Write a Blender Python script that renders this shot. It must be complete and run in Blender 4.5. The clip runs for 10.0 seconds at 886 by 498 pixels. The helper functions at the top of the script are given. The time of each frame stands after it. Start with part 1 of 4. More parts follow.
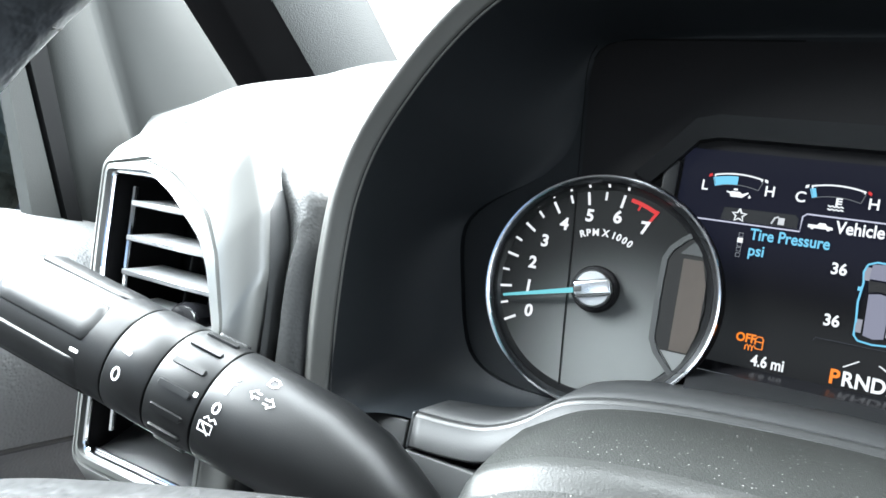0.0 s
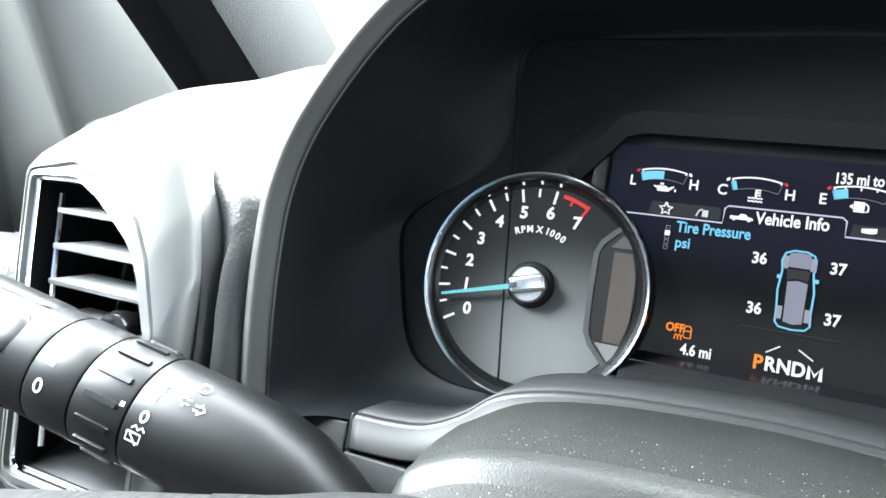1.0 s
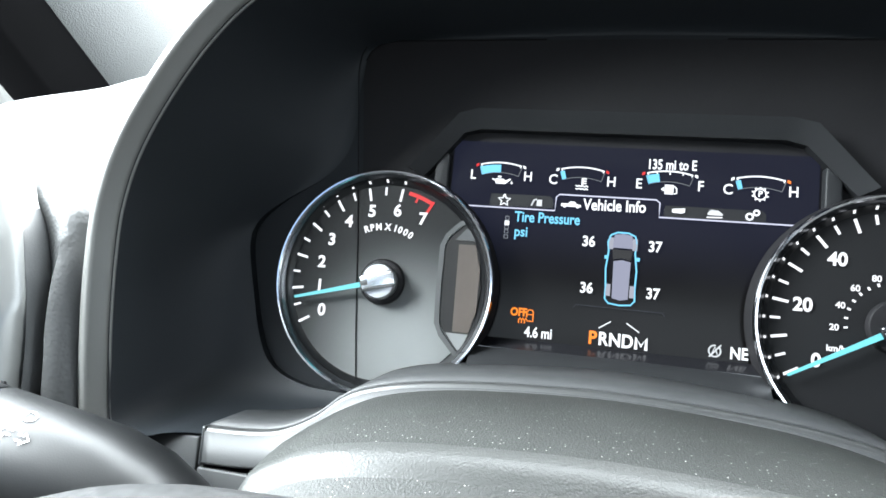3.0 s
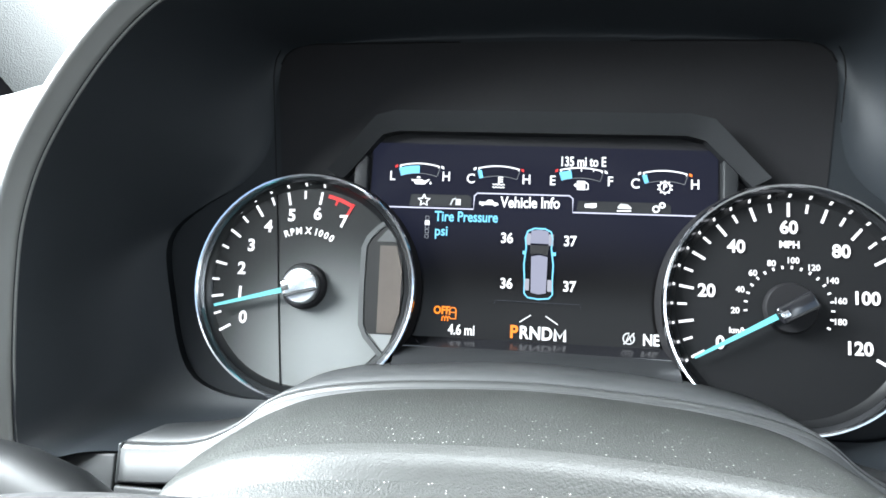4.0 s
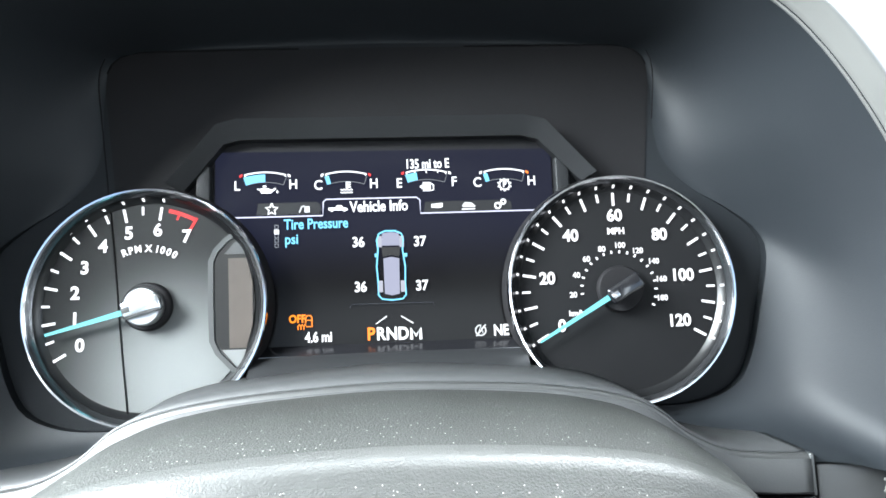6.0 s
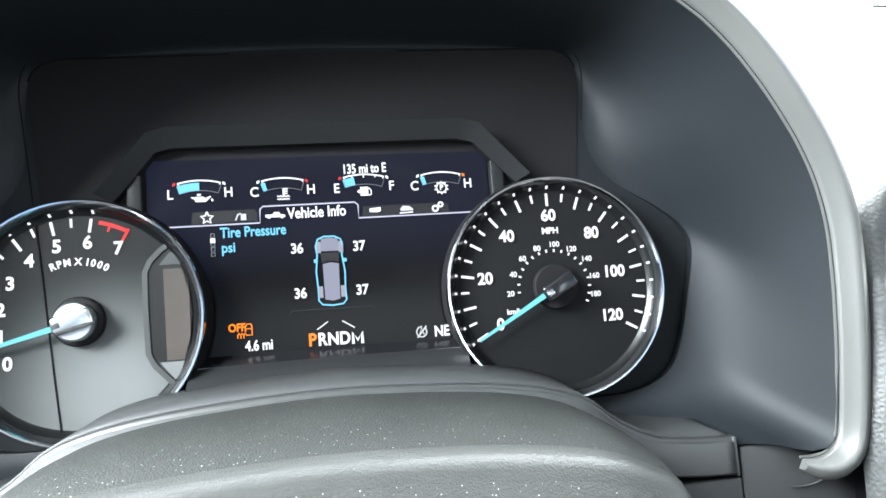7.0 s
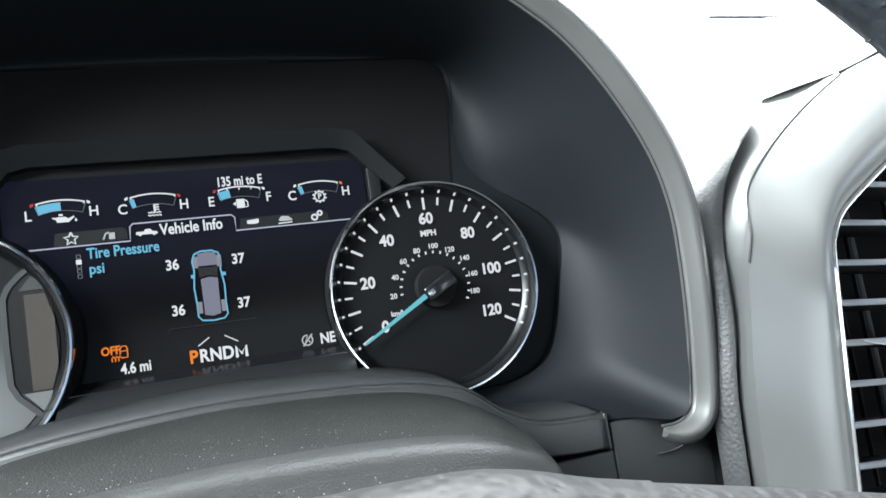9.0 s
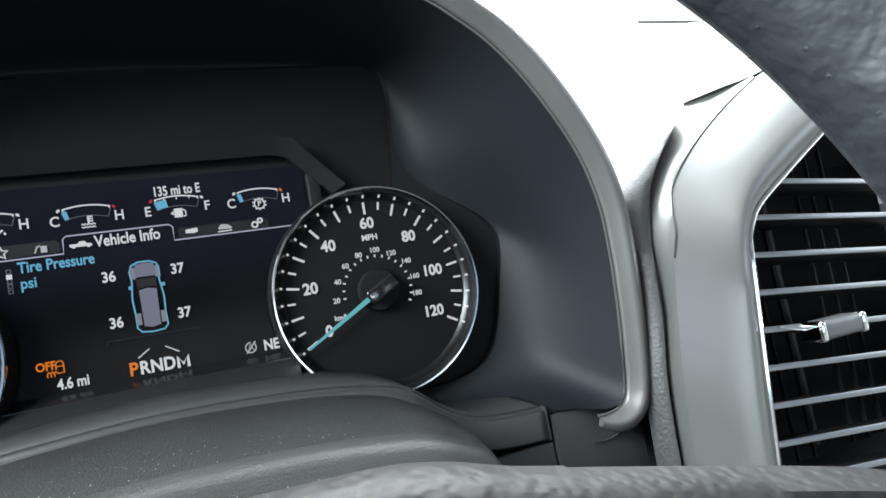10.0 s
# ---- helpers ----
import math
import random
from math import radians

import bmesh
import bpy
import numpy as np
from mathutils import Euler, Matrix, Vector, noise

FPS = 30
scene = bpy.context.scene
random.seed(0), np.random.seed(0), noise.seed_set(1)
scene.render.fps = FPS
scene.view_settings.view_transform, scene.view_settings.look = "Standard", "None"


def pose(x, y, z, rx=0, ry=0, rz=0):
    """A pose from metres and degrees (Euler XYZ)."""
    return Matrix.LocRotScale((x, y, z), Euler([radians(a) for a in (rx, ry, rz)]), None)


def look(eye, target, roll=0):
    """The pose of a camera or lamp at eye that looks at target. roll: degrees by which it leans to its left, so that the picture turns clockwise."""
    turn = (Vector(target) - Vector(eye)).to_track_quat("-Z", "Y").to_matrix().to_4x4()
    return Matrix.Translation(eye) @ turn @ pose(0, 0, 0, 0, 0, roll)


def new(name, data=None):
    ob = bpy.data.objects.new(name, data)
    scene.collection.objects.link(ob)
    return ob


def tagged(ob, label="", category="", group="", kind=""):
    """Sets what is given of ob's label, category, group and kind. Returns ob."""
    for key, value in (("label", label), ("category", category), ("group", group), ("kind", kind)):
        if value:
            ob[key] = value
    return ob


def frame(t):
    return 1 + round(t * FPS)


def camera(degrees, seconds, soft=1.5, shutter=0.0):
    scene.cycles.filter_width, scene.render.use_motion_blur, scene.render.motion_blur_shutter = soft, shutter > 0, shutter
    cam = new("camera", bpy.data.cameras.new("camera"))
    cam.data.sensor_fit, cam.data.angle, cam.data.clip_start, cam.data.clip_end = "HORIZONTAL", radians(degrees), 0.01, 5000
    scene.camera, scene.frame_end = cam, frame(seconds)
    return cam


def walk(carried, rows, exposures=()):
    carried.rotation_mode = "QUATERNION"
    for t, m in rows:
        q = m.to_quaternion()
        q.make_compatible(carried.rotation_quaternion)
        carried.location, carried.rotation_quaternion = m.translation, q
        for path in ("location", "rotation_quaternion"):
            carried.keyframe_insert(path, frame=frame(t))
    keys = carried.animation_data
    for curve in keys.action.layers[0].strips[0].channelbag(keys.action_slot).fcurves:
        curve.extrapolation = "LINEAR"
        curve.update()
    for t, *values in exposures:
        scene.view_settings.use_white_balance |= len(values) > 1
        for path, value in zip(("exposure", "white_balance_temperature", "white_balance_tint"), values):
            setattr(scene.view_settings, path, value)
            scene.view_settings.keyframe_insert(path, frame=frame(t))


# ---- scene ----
# The dashboard of a pick-up truck, seen from just over the steering wheel.
# Lengths are laid out square to the instrument cluster (x across, y into the dash, z up its face,
# origin between the two dials); the whole place then leans back by LEAN with the dash.
LEAN = pose(0, 0, 0, -15, 0, 0)
cam = camera(70.0, 10.0, soft=1.6)
PATH = [
    (0, (-0.04472, -0.30384, -0.00679), (-0.17720, -0.03491, 0.00430), 11.46),
    (0.5, (-0.04062, -0.30209, -0.00683), (-0.16427, -0.02910, 0.00676), 10.68),
    (1, (-0.03356, -0.29933, -0.00776), (-0.14969, -0.02326, 0.00945), 9.86),
    (1.5, (-0.02709, -0.29732, -0.00544), (-0.13399, -0.01755, 0.01200), 8.94),
    (2, (-0.02175, -0.29673, -0.00707), (-0.11723, -0.01313, 0.01429), 7.83),
    (2.5, (-0.01595, -0.29593, -0.00811), (-0.09922, -0.00875, 0.01630), 6.73),
    (4, (-0.00253, -0.29664, -0.01112), (-0.04372, -0.00117, 0.02053), 2.94),
    (4.5, (0.00163, -0.29671, -0.01105), (-0.02548, 0.00028, 0.02156), 1.54),
    (5, (0.00410, -0.29666, -0.01148), (-0.00770, 0.00121, 0.02217), 0.26),
    (5.5, (0.00721, -0.29791, -0.01274), (0.00989, 0.00003, 0.02229), -1.04),
    (6, (0.01032, -0.30006, -0.01202), (0.02642, -0.00244, 0.02201), -2.28),
    (7.5, (0.01690, -0.30778, -0.00701), (0.06809, -0.01344, 0.02031), -5.40),
    (8, (0.01830, -0.30912, -0.01140), (0.08146, -0.01743, 0.01904), -6.53),
    (8.5, (0.02125, -0.31192, -0.01184), (0.09525, -0.02269, 0.01768), -7.50),
    (9, (0.02397, -0.31532, -0.01182), (0.10897, -0.02897, 0.01613), -8.60),
    (9.5, (0.02514, -0.31967, -0.01019), (0.12158, -0.03666, 0.01440), -9.59),
    (10, (0.02694, -0.32372, -0.01196), (0.13365, -0.04438, 0.01225), -10.60),
]
walk(cam, [(t, LEAN @ look(eye, target, roll)) for t, eye, target, roll in PATH],
     [(0, 1.38), (1, 1.47), (2.5, 1.68), (4, 2.04), (4.5, 2.26), (5.5, 2.42), (6, 2.22), (7.5, 1.6), (8.5, 1.1), (9.5, 0.68), (10, 0.52)])

# ---- light: a bright overcast day through the windows ----
world = bpy.data.worlds.new("overcast_sky")
scene.world = world
world.use_nodes = True
wn = world.node_tree.nodes
sky = wn.new("ShaderNodeTexSky")
sky.sky_type = "NISHITA"
sky.sun_disc = False
sky.sun_elevation, sky.sun_rotation = radians(48), radians(20)
sky.air_density, sky.dust_density = 1.0, 4.0
world.node_tree.links.new(sky.outputs[0], wn["Background"].inputs[0])
wn["Background"].inputs[1].default_value = 0.15
sun_data = bpy.data.lights.new("sun", "SUN")
sun_data.energy, sun_data.angle, sun_data.color = 1.2, radians(25), (1.0, 0.97, 0.93)
sun = new("sun", sun_data)
sun.matrix_world = look((0, 0, 5), (-1.2, -3.6, 1.0))


def window_light(name, m, w, h, power, colour=(0.88, 0.965, 1.0)):
    """The sky's light in a window opening."""
    d = bpy.data.lights.new(name, "AREA")
    d.shape, d.size, d.size_y, d.energy, d.color = "RECTANGLE", w, h, power, colour
    ob = new(name, d)
    ob.matrix_world = m
    return ob


window_light("windshield_light", look((0.18, 0.38, 0.78), (0.12, -0.10, 0.0)), 1.4, 0.9, 88)
window_light("left_window_light", look((-0.80, -0.20, 0.56), (-0.1, -0.10, 0.0)), 0.9, 0.5, 66, (0.87, 0.955, 0.99))
window_light("right_window_light", look((1.35, -0.35, 0.42), (0.0, -0.2, 0.0)), 0.9, 0.45, 2.5)
window_light("rear_window_light", look((0.25, -2.1, 0.45), (0.0, 0.0, 0.0)), 1.4, 0.4, 4.0)


# ---- materials ----
def material(name, colour, rough=0.5, metal=0.0, vary=0.15, blotch=25.0, grain=0.0, size=900.0, cells=False,
             spec=0.5, coat=0.0, rough_vary=0.08):
    """A surface with colour and gloss that vary at two scales, and a fine relief."""
    m = bpy.data.materials.new(name)
    m.use_nodes = True
    nt = m.node_tree
    n, link = nt.nodes, nt.links.new
    p = n["Principled BSDF"]
    p.inputs["Metallic"].default_value = metal
    p.inputs["Specular IOR Level"].default_value = spec
    p.inputs["Coat Weight"].default_value = coat
    p.inputs["Coat Roughness"].default_value = 0.1
    co = n.new("ShaderNodeTexCoord")
    big = n.new("ShaderNodeTexNoise")
    big.inputs["Scale"].default_value = blotch
    big.inputs["Detail"].default_value = 5.0
    link(co.outputs["Object"], big.inputs["Vector"])
    ramp = n.new("ShaderNodeMapRange")
    ramp.inputs[3].default_value, ramp.inputs[4].default_value = 1 - vary, 1 + vary
    link(big.outputs[0], ramp.inputs[0])
    mix = n.new("ShaderNodeVectorMath")
    mix.operation = "SCALE"
    mix.inputs[0].default_value = colour
    link(ramp.outputs[0], mix.inputs[3])
    link(mix.outputs[0], p.inputs["Base Color"])
    rr = n.new("ShaderNodeMapRange")
    rr.inputs[3].default_value, rr.inputs[4].default_value = max(rough - rough_vary, 0.02), min(rough + rough_vary, 1)
    link(big.outputs[0], rr.inputs[0])
    link(rr.outputs[0], p.inputs["Roughness"])
    if grain:
        if cells:
            g = n.new("ShaderNodeTexVoronoi")
            g.feature = "SMOOTH_F1"
        else:
            g = n.new("ShaderNodeTexNoise")
            g.inputs["Detail"].default_value = 3.0
        g.inputs["Scale"].default_value = size
        link(co.outputs["Object"], g.inputs["Vector"])
        b = n.new("ShaderNodeBump")
        b.inputs["Strength"].default_value, b.inputs["Distance"].default_value = grain, 0.4 / size
        link(g.outputs[0], b.inputs["Height"])
        link(b.outputs[0], p.inputs["Normal"])
    return m


def dusty(m, scale=650.0, share=0.10, colour=(0.26, 0.26, 0.24)):
    """Scatters specks of dust over a material."""
    nt = m.node_tree
    n, link = nt.nodes, nt.links.new
    p = n["Principled BSDF"]
    old = p.inputs["Base Color"].links[0].from_socket
    co = n.new("ShaderNodeTexCoord")
    v = n.new("ShaderNodeTexVoronoi")
    v.inputs["Scale"].default_value = scale
    link(co.outputs["Object"], v.inputs["Vector"])
    near = n.new("ShaderNodeMapRange")
    near.inputs[1].default_value, near.inputs[2].default_value = 0.24, 0.08
    link(v.outputs["Distance"], near.inputs[0])
    few = n.new("ShaderNodeMath")
    few.operation = "LESS_THAN"
    few.inputs[1].default_value = share
    sep = n.new("ShaderNodeSeparateColor")
    link(v.outputs["Color"], sep.inputs[0])
    link(sep.outputs[0], few.inputs[0])
    both = n.new("ShaderNodeMath")
    both.operation = "MULTIPLY"
    link(near.outputs[0], both.inputs[0])
    link(few.outputs[0], both.inputs[1])
    mix = n.new("ShaderNodeMix")
    mix.data_type = "RGBA"
    link(both.outputs[0], mix.inputs[0])
    link(old, mix.inputs[6])
    mix.inputs[7].default_value = (*colour, 1)
    link(mix.outputs[2], p.inputs["Base Color"])
    return m


def glow(name, colour, strength=1.0):
    """A lit segment of a display or a backlit mark."""
    m = bpy.data.materials.new(name)
    m.use_nodes = True
    n = m.node_tree.nodes
    p = n["Principled BSDF"]
    p.inputs["Base Color"].default_value = (0.007, 0.007, 0.007, 1)
    p.inputs["Specular IOR Level"].default_value = 0.15
    p.inputs["Roughness"].default_value = 0.4
    p.inputs["Emission Color"].default_value = (*colour, 1)
    p.inputs["Emission Strength"].default_value = strength * 0.46
    return m


BLACK = material("black_soft_plastic", (0.018, 0.019, 0.020), 0.32, spec=0.6, grain=0.15, size=1500, vary=0.12)
COWL = material("black_cowl_plastic", (0.0083, 0.0100, 0.0119), 0.55, spec=0.17, grain=0.2, size=1800, vary=0.15)
SHROUD = dusty(material("column_plastic", (0.0150, 0.0157, 0.0148), 0.50, spec=0.12, grain=0.9, size=1250, vary=0.18), scale=900, share=0.15, colour=(0.26, 0.26, 0.245))
EDGEGLOSS = material("column_edge_plastic", (0.0160, 0.0167, 0.0158), 0.38, spec=0.22, grain=0.5, size=1250, vary=0.15)
GLOSS = material("gloss_black_plastic", (0.006, 0.006, 0.007), 0.12, vary=0.1)
STRIP = material("strip_gloss_black", (0.006, 0.006, 0.007), 0.2, vary=0.1, rough_vary=0.04)
MASK = material("matt_black_mask", (0.0080, 0.0077, 0.0083), 0.6, spec=0.08, vary=0.2, grain=0.15, size=1600)
PLATE = material("black_plate", (0.0077, 0.0089, 0.0103), 0.58, spec=0.12, vary=0.15, grain=0.15, size=1600)
BEZEL = material("dark_grey_bezel", (0.0095, 0.0099, 0.0106), 0.5, spec=0.12, grain=0.3, size=1500)
SILVER = material("silver_satin_paint", (0.21, 0.213, 0.208), 0.32, metal=0.72, vary=0.05, grain=0.06, size=2500)
TRIM = material("warm_grey_satin_paint", (0.095, 0.095, 0.091), 0.42, metal=0.35, vary=0.07, grain=0.08, size=2500)
LEATHER = material("grained_vinyl", (0.033, 0.034, 0.034), 0.48, spec=0.4, grain=0.38, size=620, cells=True, vary=0.12)
PAD = material("dash_top_vinyl", (0.050, 0.0515, 0.051), 0.55, grain=0.4, size=500, cells=True, vary=0.1)
DOORSKIN = material("door_vinyl", (0.13, 0.134, 0.136), 0.45, grain=0.7, size=420, cells=True, vary=0.15)
GAPDARK = material("gap_black", (0.012, 0.012, 0.013), 0.7, vary=0.1)
SEAM = material("seam_black", (0.0045, 0.0045, 0.0048), 0.9, spec=0.05)
GAPSHADE = material("gap_shade", (0.0015, 0.0015, 0.0016), 0.95, spec=0.0)
RUBBER = material("seal_rubber", (0.0035, 0.0038, 0.0042), 0.7, spec=0.1)
SATINBLACK = material("satin_black_plastic", (0.0255, 0.0264, 0.0272), 0.55, spec=0.3, grain=0.2, size=1500, vary=0.12)
VANE = material("vane_plastic", (0.013, 0.0135, 0.014), 0.45, spec=0.35)
LIP_SOFT = material("soft_black_edge", (0.020, 0.0205, 0.0205), 0.42, spec=0.45, vary=0.08, rough_vary=0.05)
CHROME = material("chrome", (0.82, 0.83, 0.84), 0.08, metal=1.0, vary=0.03, rough_vary=0.04)
RINGCHROME = material("ring_chrome", (0.60, 0.61, 0.63), 0.10, metal=1.0, vary=0.03, rough_vary=0.04)
SATIN = material("satin_chrome", (0.34, 0.345, 0.35), 0.36, metal=1.0, vary=0.04)
PEARL = material("pale_satin_metal", (0.50, 0.51, 0.52), 0.24, metal=1.0, vary=0.03)
TABGREY = material("satin_grey_plastic", (0.13, 0.132, 0.134), 0.35, metal=0.4, vary=0.08)
SLAT = material("vent_black_plastic", (0.020, 0.021, 0.022), 0.35, vary=0.15)
# lighter copy of the vent plastic: light on the left slats, put into colour
SLATLIT = material("slat_lit_plastic", (0.17, 0.174, 0.177), 0.35, vary=0.12)
DUCT = material("vent_duct", (0.006, 0.006, 0.0065), 0.7, spec=0.1)
STALK = material("stalk_plastic", (0.0030, 0.0033, 0.0036), 0.42, spec=0.36, grain=0.12, size=1600, vary=0.15)
RIM = material("wheel_leather", (0.015, 0.018, 0.022), 0.52, grain=0.45, size=110, vary=0.35, blotch=60)
HUB = material("airbag_cover", (0.0085, 0.0089, 0.0091), 0.52, spec=0.16, grain=0.4, size=420, cells=True, vary=0.15)
PILLAR = material("pillar_plastic", (0.027, 0.0288, 0.0283), 0.7, spec=0.2, grain=0.3, size=900, vary=0.08)
WEAVE = material("pillar_fabric", (0.040, 0.042, 0.042), 0.85, spec=0.2, grain=1.0, size=650, cells=True, vary=0.12)
WHITE = material("printed_white", (0.80, 0.80, 0.80), 0.5, vary=0.03)
DIALHAZE = material("dial_haze", (0.105, 0.109, 0.108), 0.5, spec=0.12, vary=0.05, blotch=40)
WALLBLACK = material("satin_black_wall", (0.0045, 0.0046, 0.005), 0.3, spec=0.3, vary=0.1)
SMOKED = material("smoked_chrome", (0.085, 0.088, 0.094), 0.15, metal=0.9, vary=0.05, rough_vary=0.05)
DIALBLACK = material("dial_black", (0.005, 0.005, 0.0054), 0.6, spec=0.10, vary=0.1)
GLASS_DARK = material("screen_glass", (0.0022, 0.0020, 0.0020), 0.15, spec=0.06, vary=0.1)
L_WHITE = glow("lit_white", (0.90, 0.95, 1.0), 1.0)
L_DIAL = glow("lit_dial_white", (0.92, 0.95, 1.0), 0.95)
L_DIM = glow("lit_grey", (0.55, 0.60, 0.68), 0.42)
L_LINE = glow("lit_line", (0.72, 0.75, 0.95), 0.75)
L_CYAN = glow("lit_cyan", (0.17, 0.62, 0.92), 0.9)
L_NEEDLE = glow("lit_needle", (0.15, 0.60, 0.68), 1.0)
L_RED = glow("lit_red", (0.85, 0.03, 0.03), 0.75)
L_AMBER = glow("lit_amber", (1.0, 0.25, 0.006), 1.0)
L_ORANGE = glow("lit_orange", (1.0, 0.22, 0.02), 0.95)
L_BODY = glow("lit_car_body", (0.42, 0.44, 0.60), 0.5)
L_CARDARK = glow("lit_car_dark", (0.05, 0.03, 0.035), 0.08)
FILLER = material("dash_filler_plastic", (0.032, 0.0335, 0.0345), 0.5, grain=0.3, size=1200, vary=0.12)
L_NAVY = glow("lit_navy_field", (0.035, 0.042, 0.085), 0.22)
L_TAB = glow("lit_tab", (0.045, 0.05, 0.07), 0.10)
L_WHEEL = glow("lit_wheel_grey", (0.60, 0.62, 0.74), 0.45)
L_FAINT = glow("lit_faint", (0.50, 0.55, 0.62), 0.22)
L_SOFT = glow("lit_soft_white", (0.85, 0.9, 0.95), 0.7)
CUTRIM = material("cutout_rim", (0.034, 0.0352, 0.035), 0.45, spec=0.2)
CUTOUT = material("cutout_surface", (0.008, 0.0075, 0.007), 0.35, spec=0.2, vary=0.2)
DIALPALE = material("pale_corner", (0.10, 0.103, 0.103), 0.5, spec=0.15)
CUTSHEEN = material("brown_reflection", (0.034, 0.027, 0.022), 0.4, spec=0.3, vary=0.25, blotch=60)


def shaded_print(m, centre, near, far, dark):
    """Paints a lens reflection into a dial's colour: grey near centre, fading to near black."""
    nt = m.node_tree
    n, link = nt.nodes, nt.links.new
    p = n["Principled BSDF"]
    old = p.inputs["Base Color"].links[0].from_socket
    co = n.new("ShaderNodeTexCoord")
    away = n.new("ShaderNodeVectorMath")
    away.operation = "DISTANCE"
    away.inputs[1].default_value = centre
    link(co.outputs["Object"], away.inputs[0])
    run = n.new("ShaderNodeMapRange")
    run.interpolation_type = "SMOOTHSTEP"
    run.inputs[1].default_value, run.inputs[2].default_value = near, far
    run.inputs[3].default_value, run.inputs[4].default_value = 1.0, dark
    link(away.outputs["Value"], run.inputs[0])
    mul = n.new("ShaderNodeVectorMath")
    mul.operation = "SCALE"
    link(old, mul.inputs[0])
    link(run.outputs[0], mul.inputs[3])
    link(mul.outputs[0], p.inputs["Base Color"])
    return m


# the lens reflection low on the tachometer is painted into its dial
shaded_print(DIALHAZE, (-0.0960, 0.0, -0.0360), 0.004, 0.068, 0.035)


def lit_screen(m):
    """The faint blue backlight of the display, strongest along its tab line."""
    nt = m.node_tree
    n, link = nt.nodes, nt.links.new
    co = n.new("ShaderNodeTexCoord")
    sep = n.new("ShaderNodeSeparateXYZ")
    link(co.outputs["Object"], sep.inputs[0])
    up = n.new("ShaderNodeMapRange")
    up.interpolation_type = "SMOOTHSTEP"
    up.inputs[1].default_value, up.inputs[2].default_value = 0.004, 0.040
    up.inputs[3].default_value, up.inputs[4].default_value = 0.02, 1.0
    link(sep.outputs[2], up.inputs[0])
    p = n["Principled BSDF"]
    p.inputs["Emission Color"].default_value = (0.030, 0.036, 0.075, 1)
    sc = n.new("ShaderNodeMath")
    sc.operation = "MULTIPLY"
    sc.inputs[1].default_value = 0.13
    link(up.outputs[0], sc.inputs[0])
    link(sc.outputs[0], p.inputs["Emission Strength"])
    return m


lit_screen(GLASS_DARK)


# ---- building helpers ----
def part(name, data, mat, parent=None, label="", smooth=True, thick=0.0, sharp=40):
    """One mesh object from a bmesh or (verts, faces), under a thing or a part."""
    me = bpy.data.meshes.new(name)
    if isinstance(data, tuple):
        me.from_pydata([tuple(v) for v in data[0]], [], data[1])
    else:
        data.to_mesh(me)
        data.free()
    me.materials.append(mat)
    if smooth:
        me.polygons.foreach_set("use_smooth", [True] * len(me.polygons))
        me.set_sharp_from_angle(angle=radians(sharp))
    me.update()
    ob = new(name, me)
    if thick:
        mod = ob.modifiers.new("thickness", "SOLIDIFY")
        mod.thickness, mod.offset = thick, 0.0
    if parent:
        ob.parent = parent
    if label:
        ob["label"] = label
    return ob


def thing(name, label, category, kind="", group="", at=(0, 0, 0)):
    ob = new(name)
    ob.empty_display_size = 0.02
    ob.location = at
    return tagged(ob, label, category, group, kind)


def spline(pts, n):
    """A smooth curve through a few points, in n even steps (Catmull-Rom)."""
    p = [Vector(q) for q in pts]
    p = [2 * p[0] - p[1], *p, 2 * p[-1] - p[-2]]
    fine = []
    for i in range(1, len(p) - 2):
        for k in range(16):
            t = k / 16
            a, b, c, d = p[i - 1], p[i], p[i + 1], p[i + 2]
            fine.append(0.5 * (2 * b + (c - a) * t + (2 * a - 5 * b + 4 * c - d) * t * t + (3 * b - a - 3 * c + d) * t ** 3))
    fine.append(p[-2])
    run = np.cumsum([0] + [(fine[i + 1] - fine[i]).length for i in range(len(fine) - 1)])
    out = []
    for s in np.linspace(0, run[-1], n):
        i = min(int(np.searchsorted(run, s, side="right")) - 1, len(fine) - 2)
        f = (s - run[i]) / max(run[i + 1] - run[i], 1e-9)
        out.append(fine[i].lerp(fine[i + 1], f))
    return out


def loft(curves, closed=False):
    """A skin over curves of the same number of points; closed: each curve is a ring."""
    n = len(curves[0])
    verts = [v for c in curves for v in c]
    faces = []
    for j in range(len(curves) - 1):
        for i in range(n if closed else n - 1):
            k = (i + 1) % n
            faces.append((j * n + i, j * n + k, (j + 1) * n + k, (j + 1) * n + i))
    return verts, faces


def sweep(path, radius, sides=12, closed=False, flat=1.0):
    """A tube along a path; radius: a number or one for each point."""
    n = len(path)
    path = [Vector(p) for p in path]
    verts, faces, up = [], [], Vector((0, 1, 0.01))
    for i, p in enumerate(path):
        a = path[(i - 1) % n] if closed or i else path[0]
        b = path[(i + 1) % n] if closed or i < n - 1 else path[-1]
        d = (b - a).normalized()
        u = (up - d * up.dot(d)).normalized()
        w = d.cross(u)
        r = radius[i] if isinstance(radius, (list, tuple)) else radius
        for k in range(sides):
            f = 2 * math.pi * k / sides
            verts.append(p + u * (r * flat * math.cos(f)) + w * (r * math.sin(f)))
    for i in range(n if closed else n - 1):
        j = (i + 1) % n
        for k in range(sides):
            m = (k + 1) % sides
            faces.append((i * sides + k, i * sides + m, j * sides + m, j * sides + k))
    if not closed:
        faces += [tuple(range(sides))[::-1], tuple((n - 1) * sides + k for k in range(sides))]
    return verts, faces


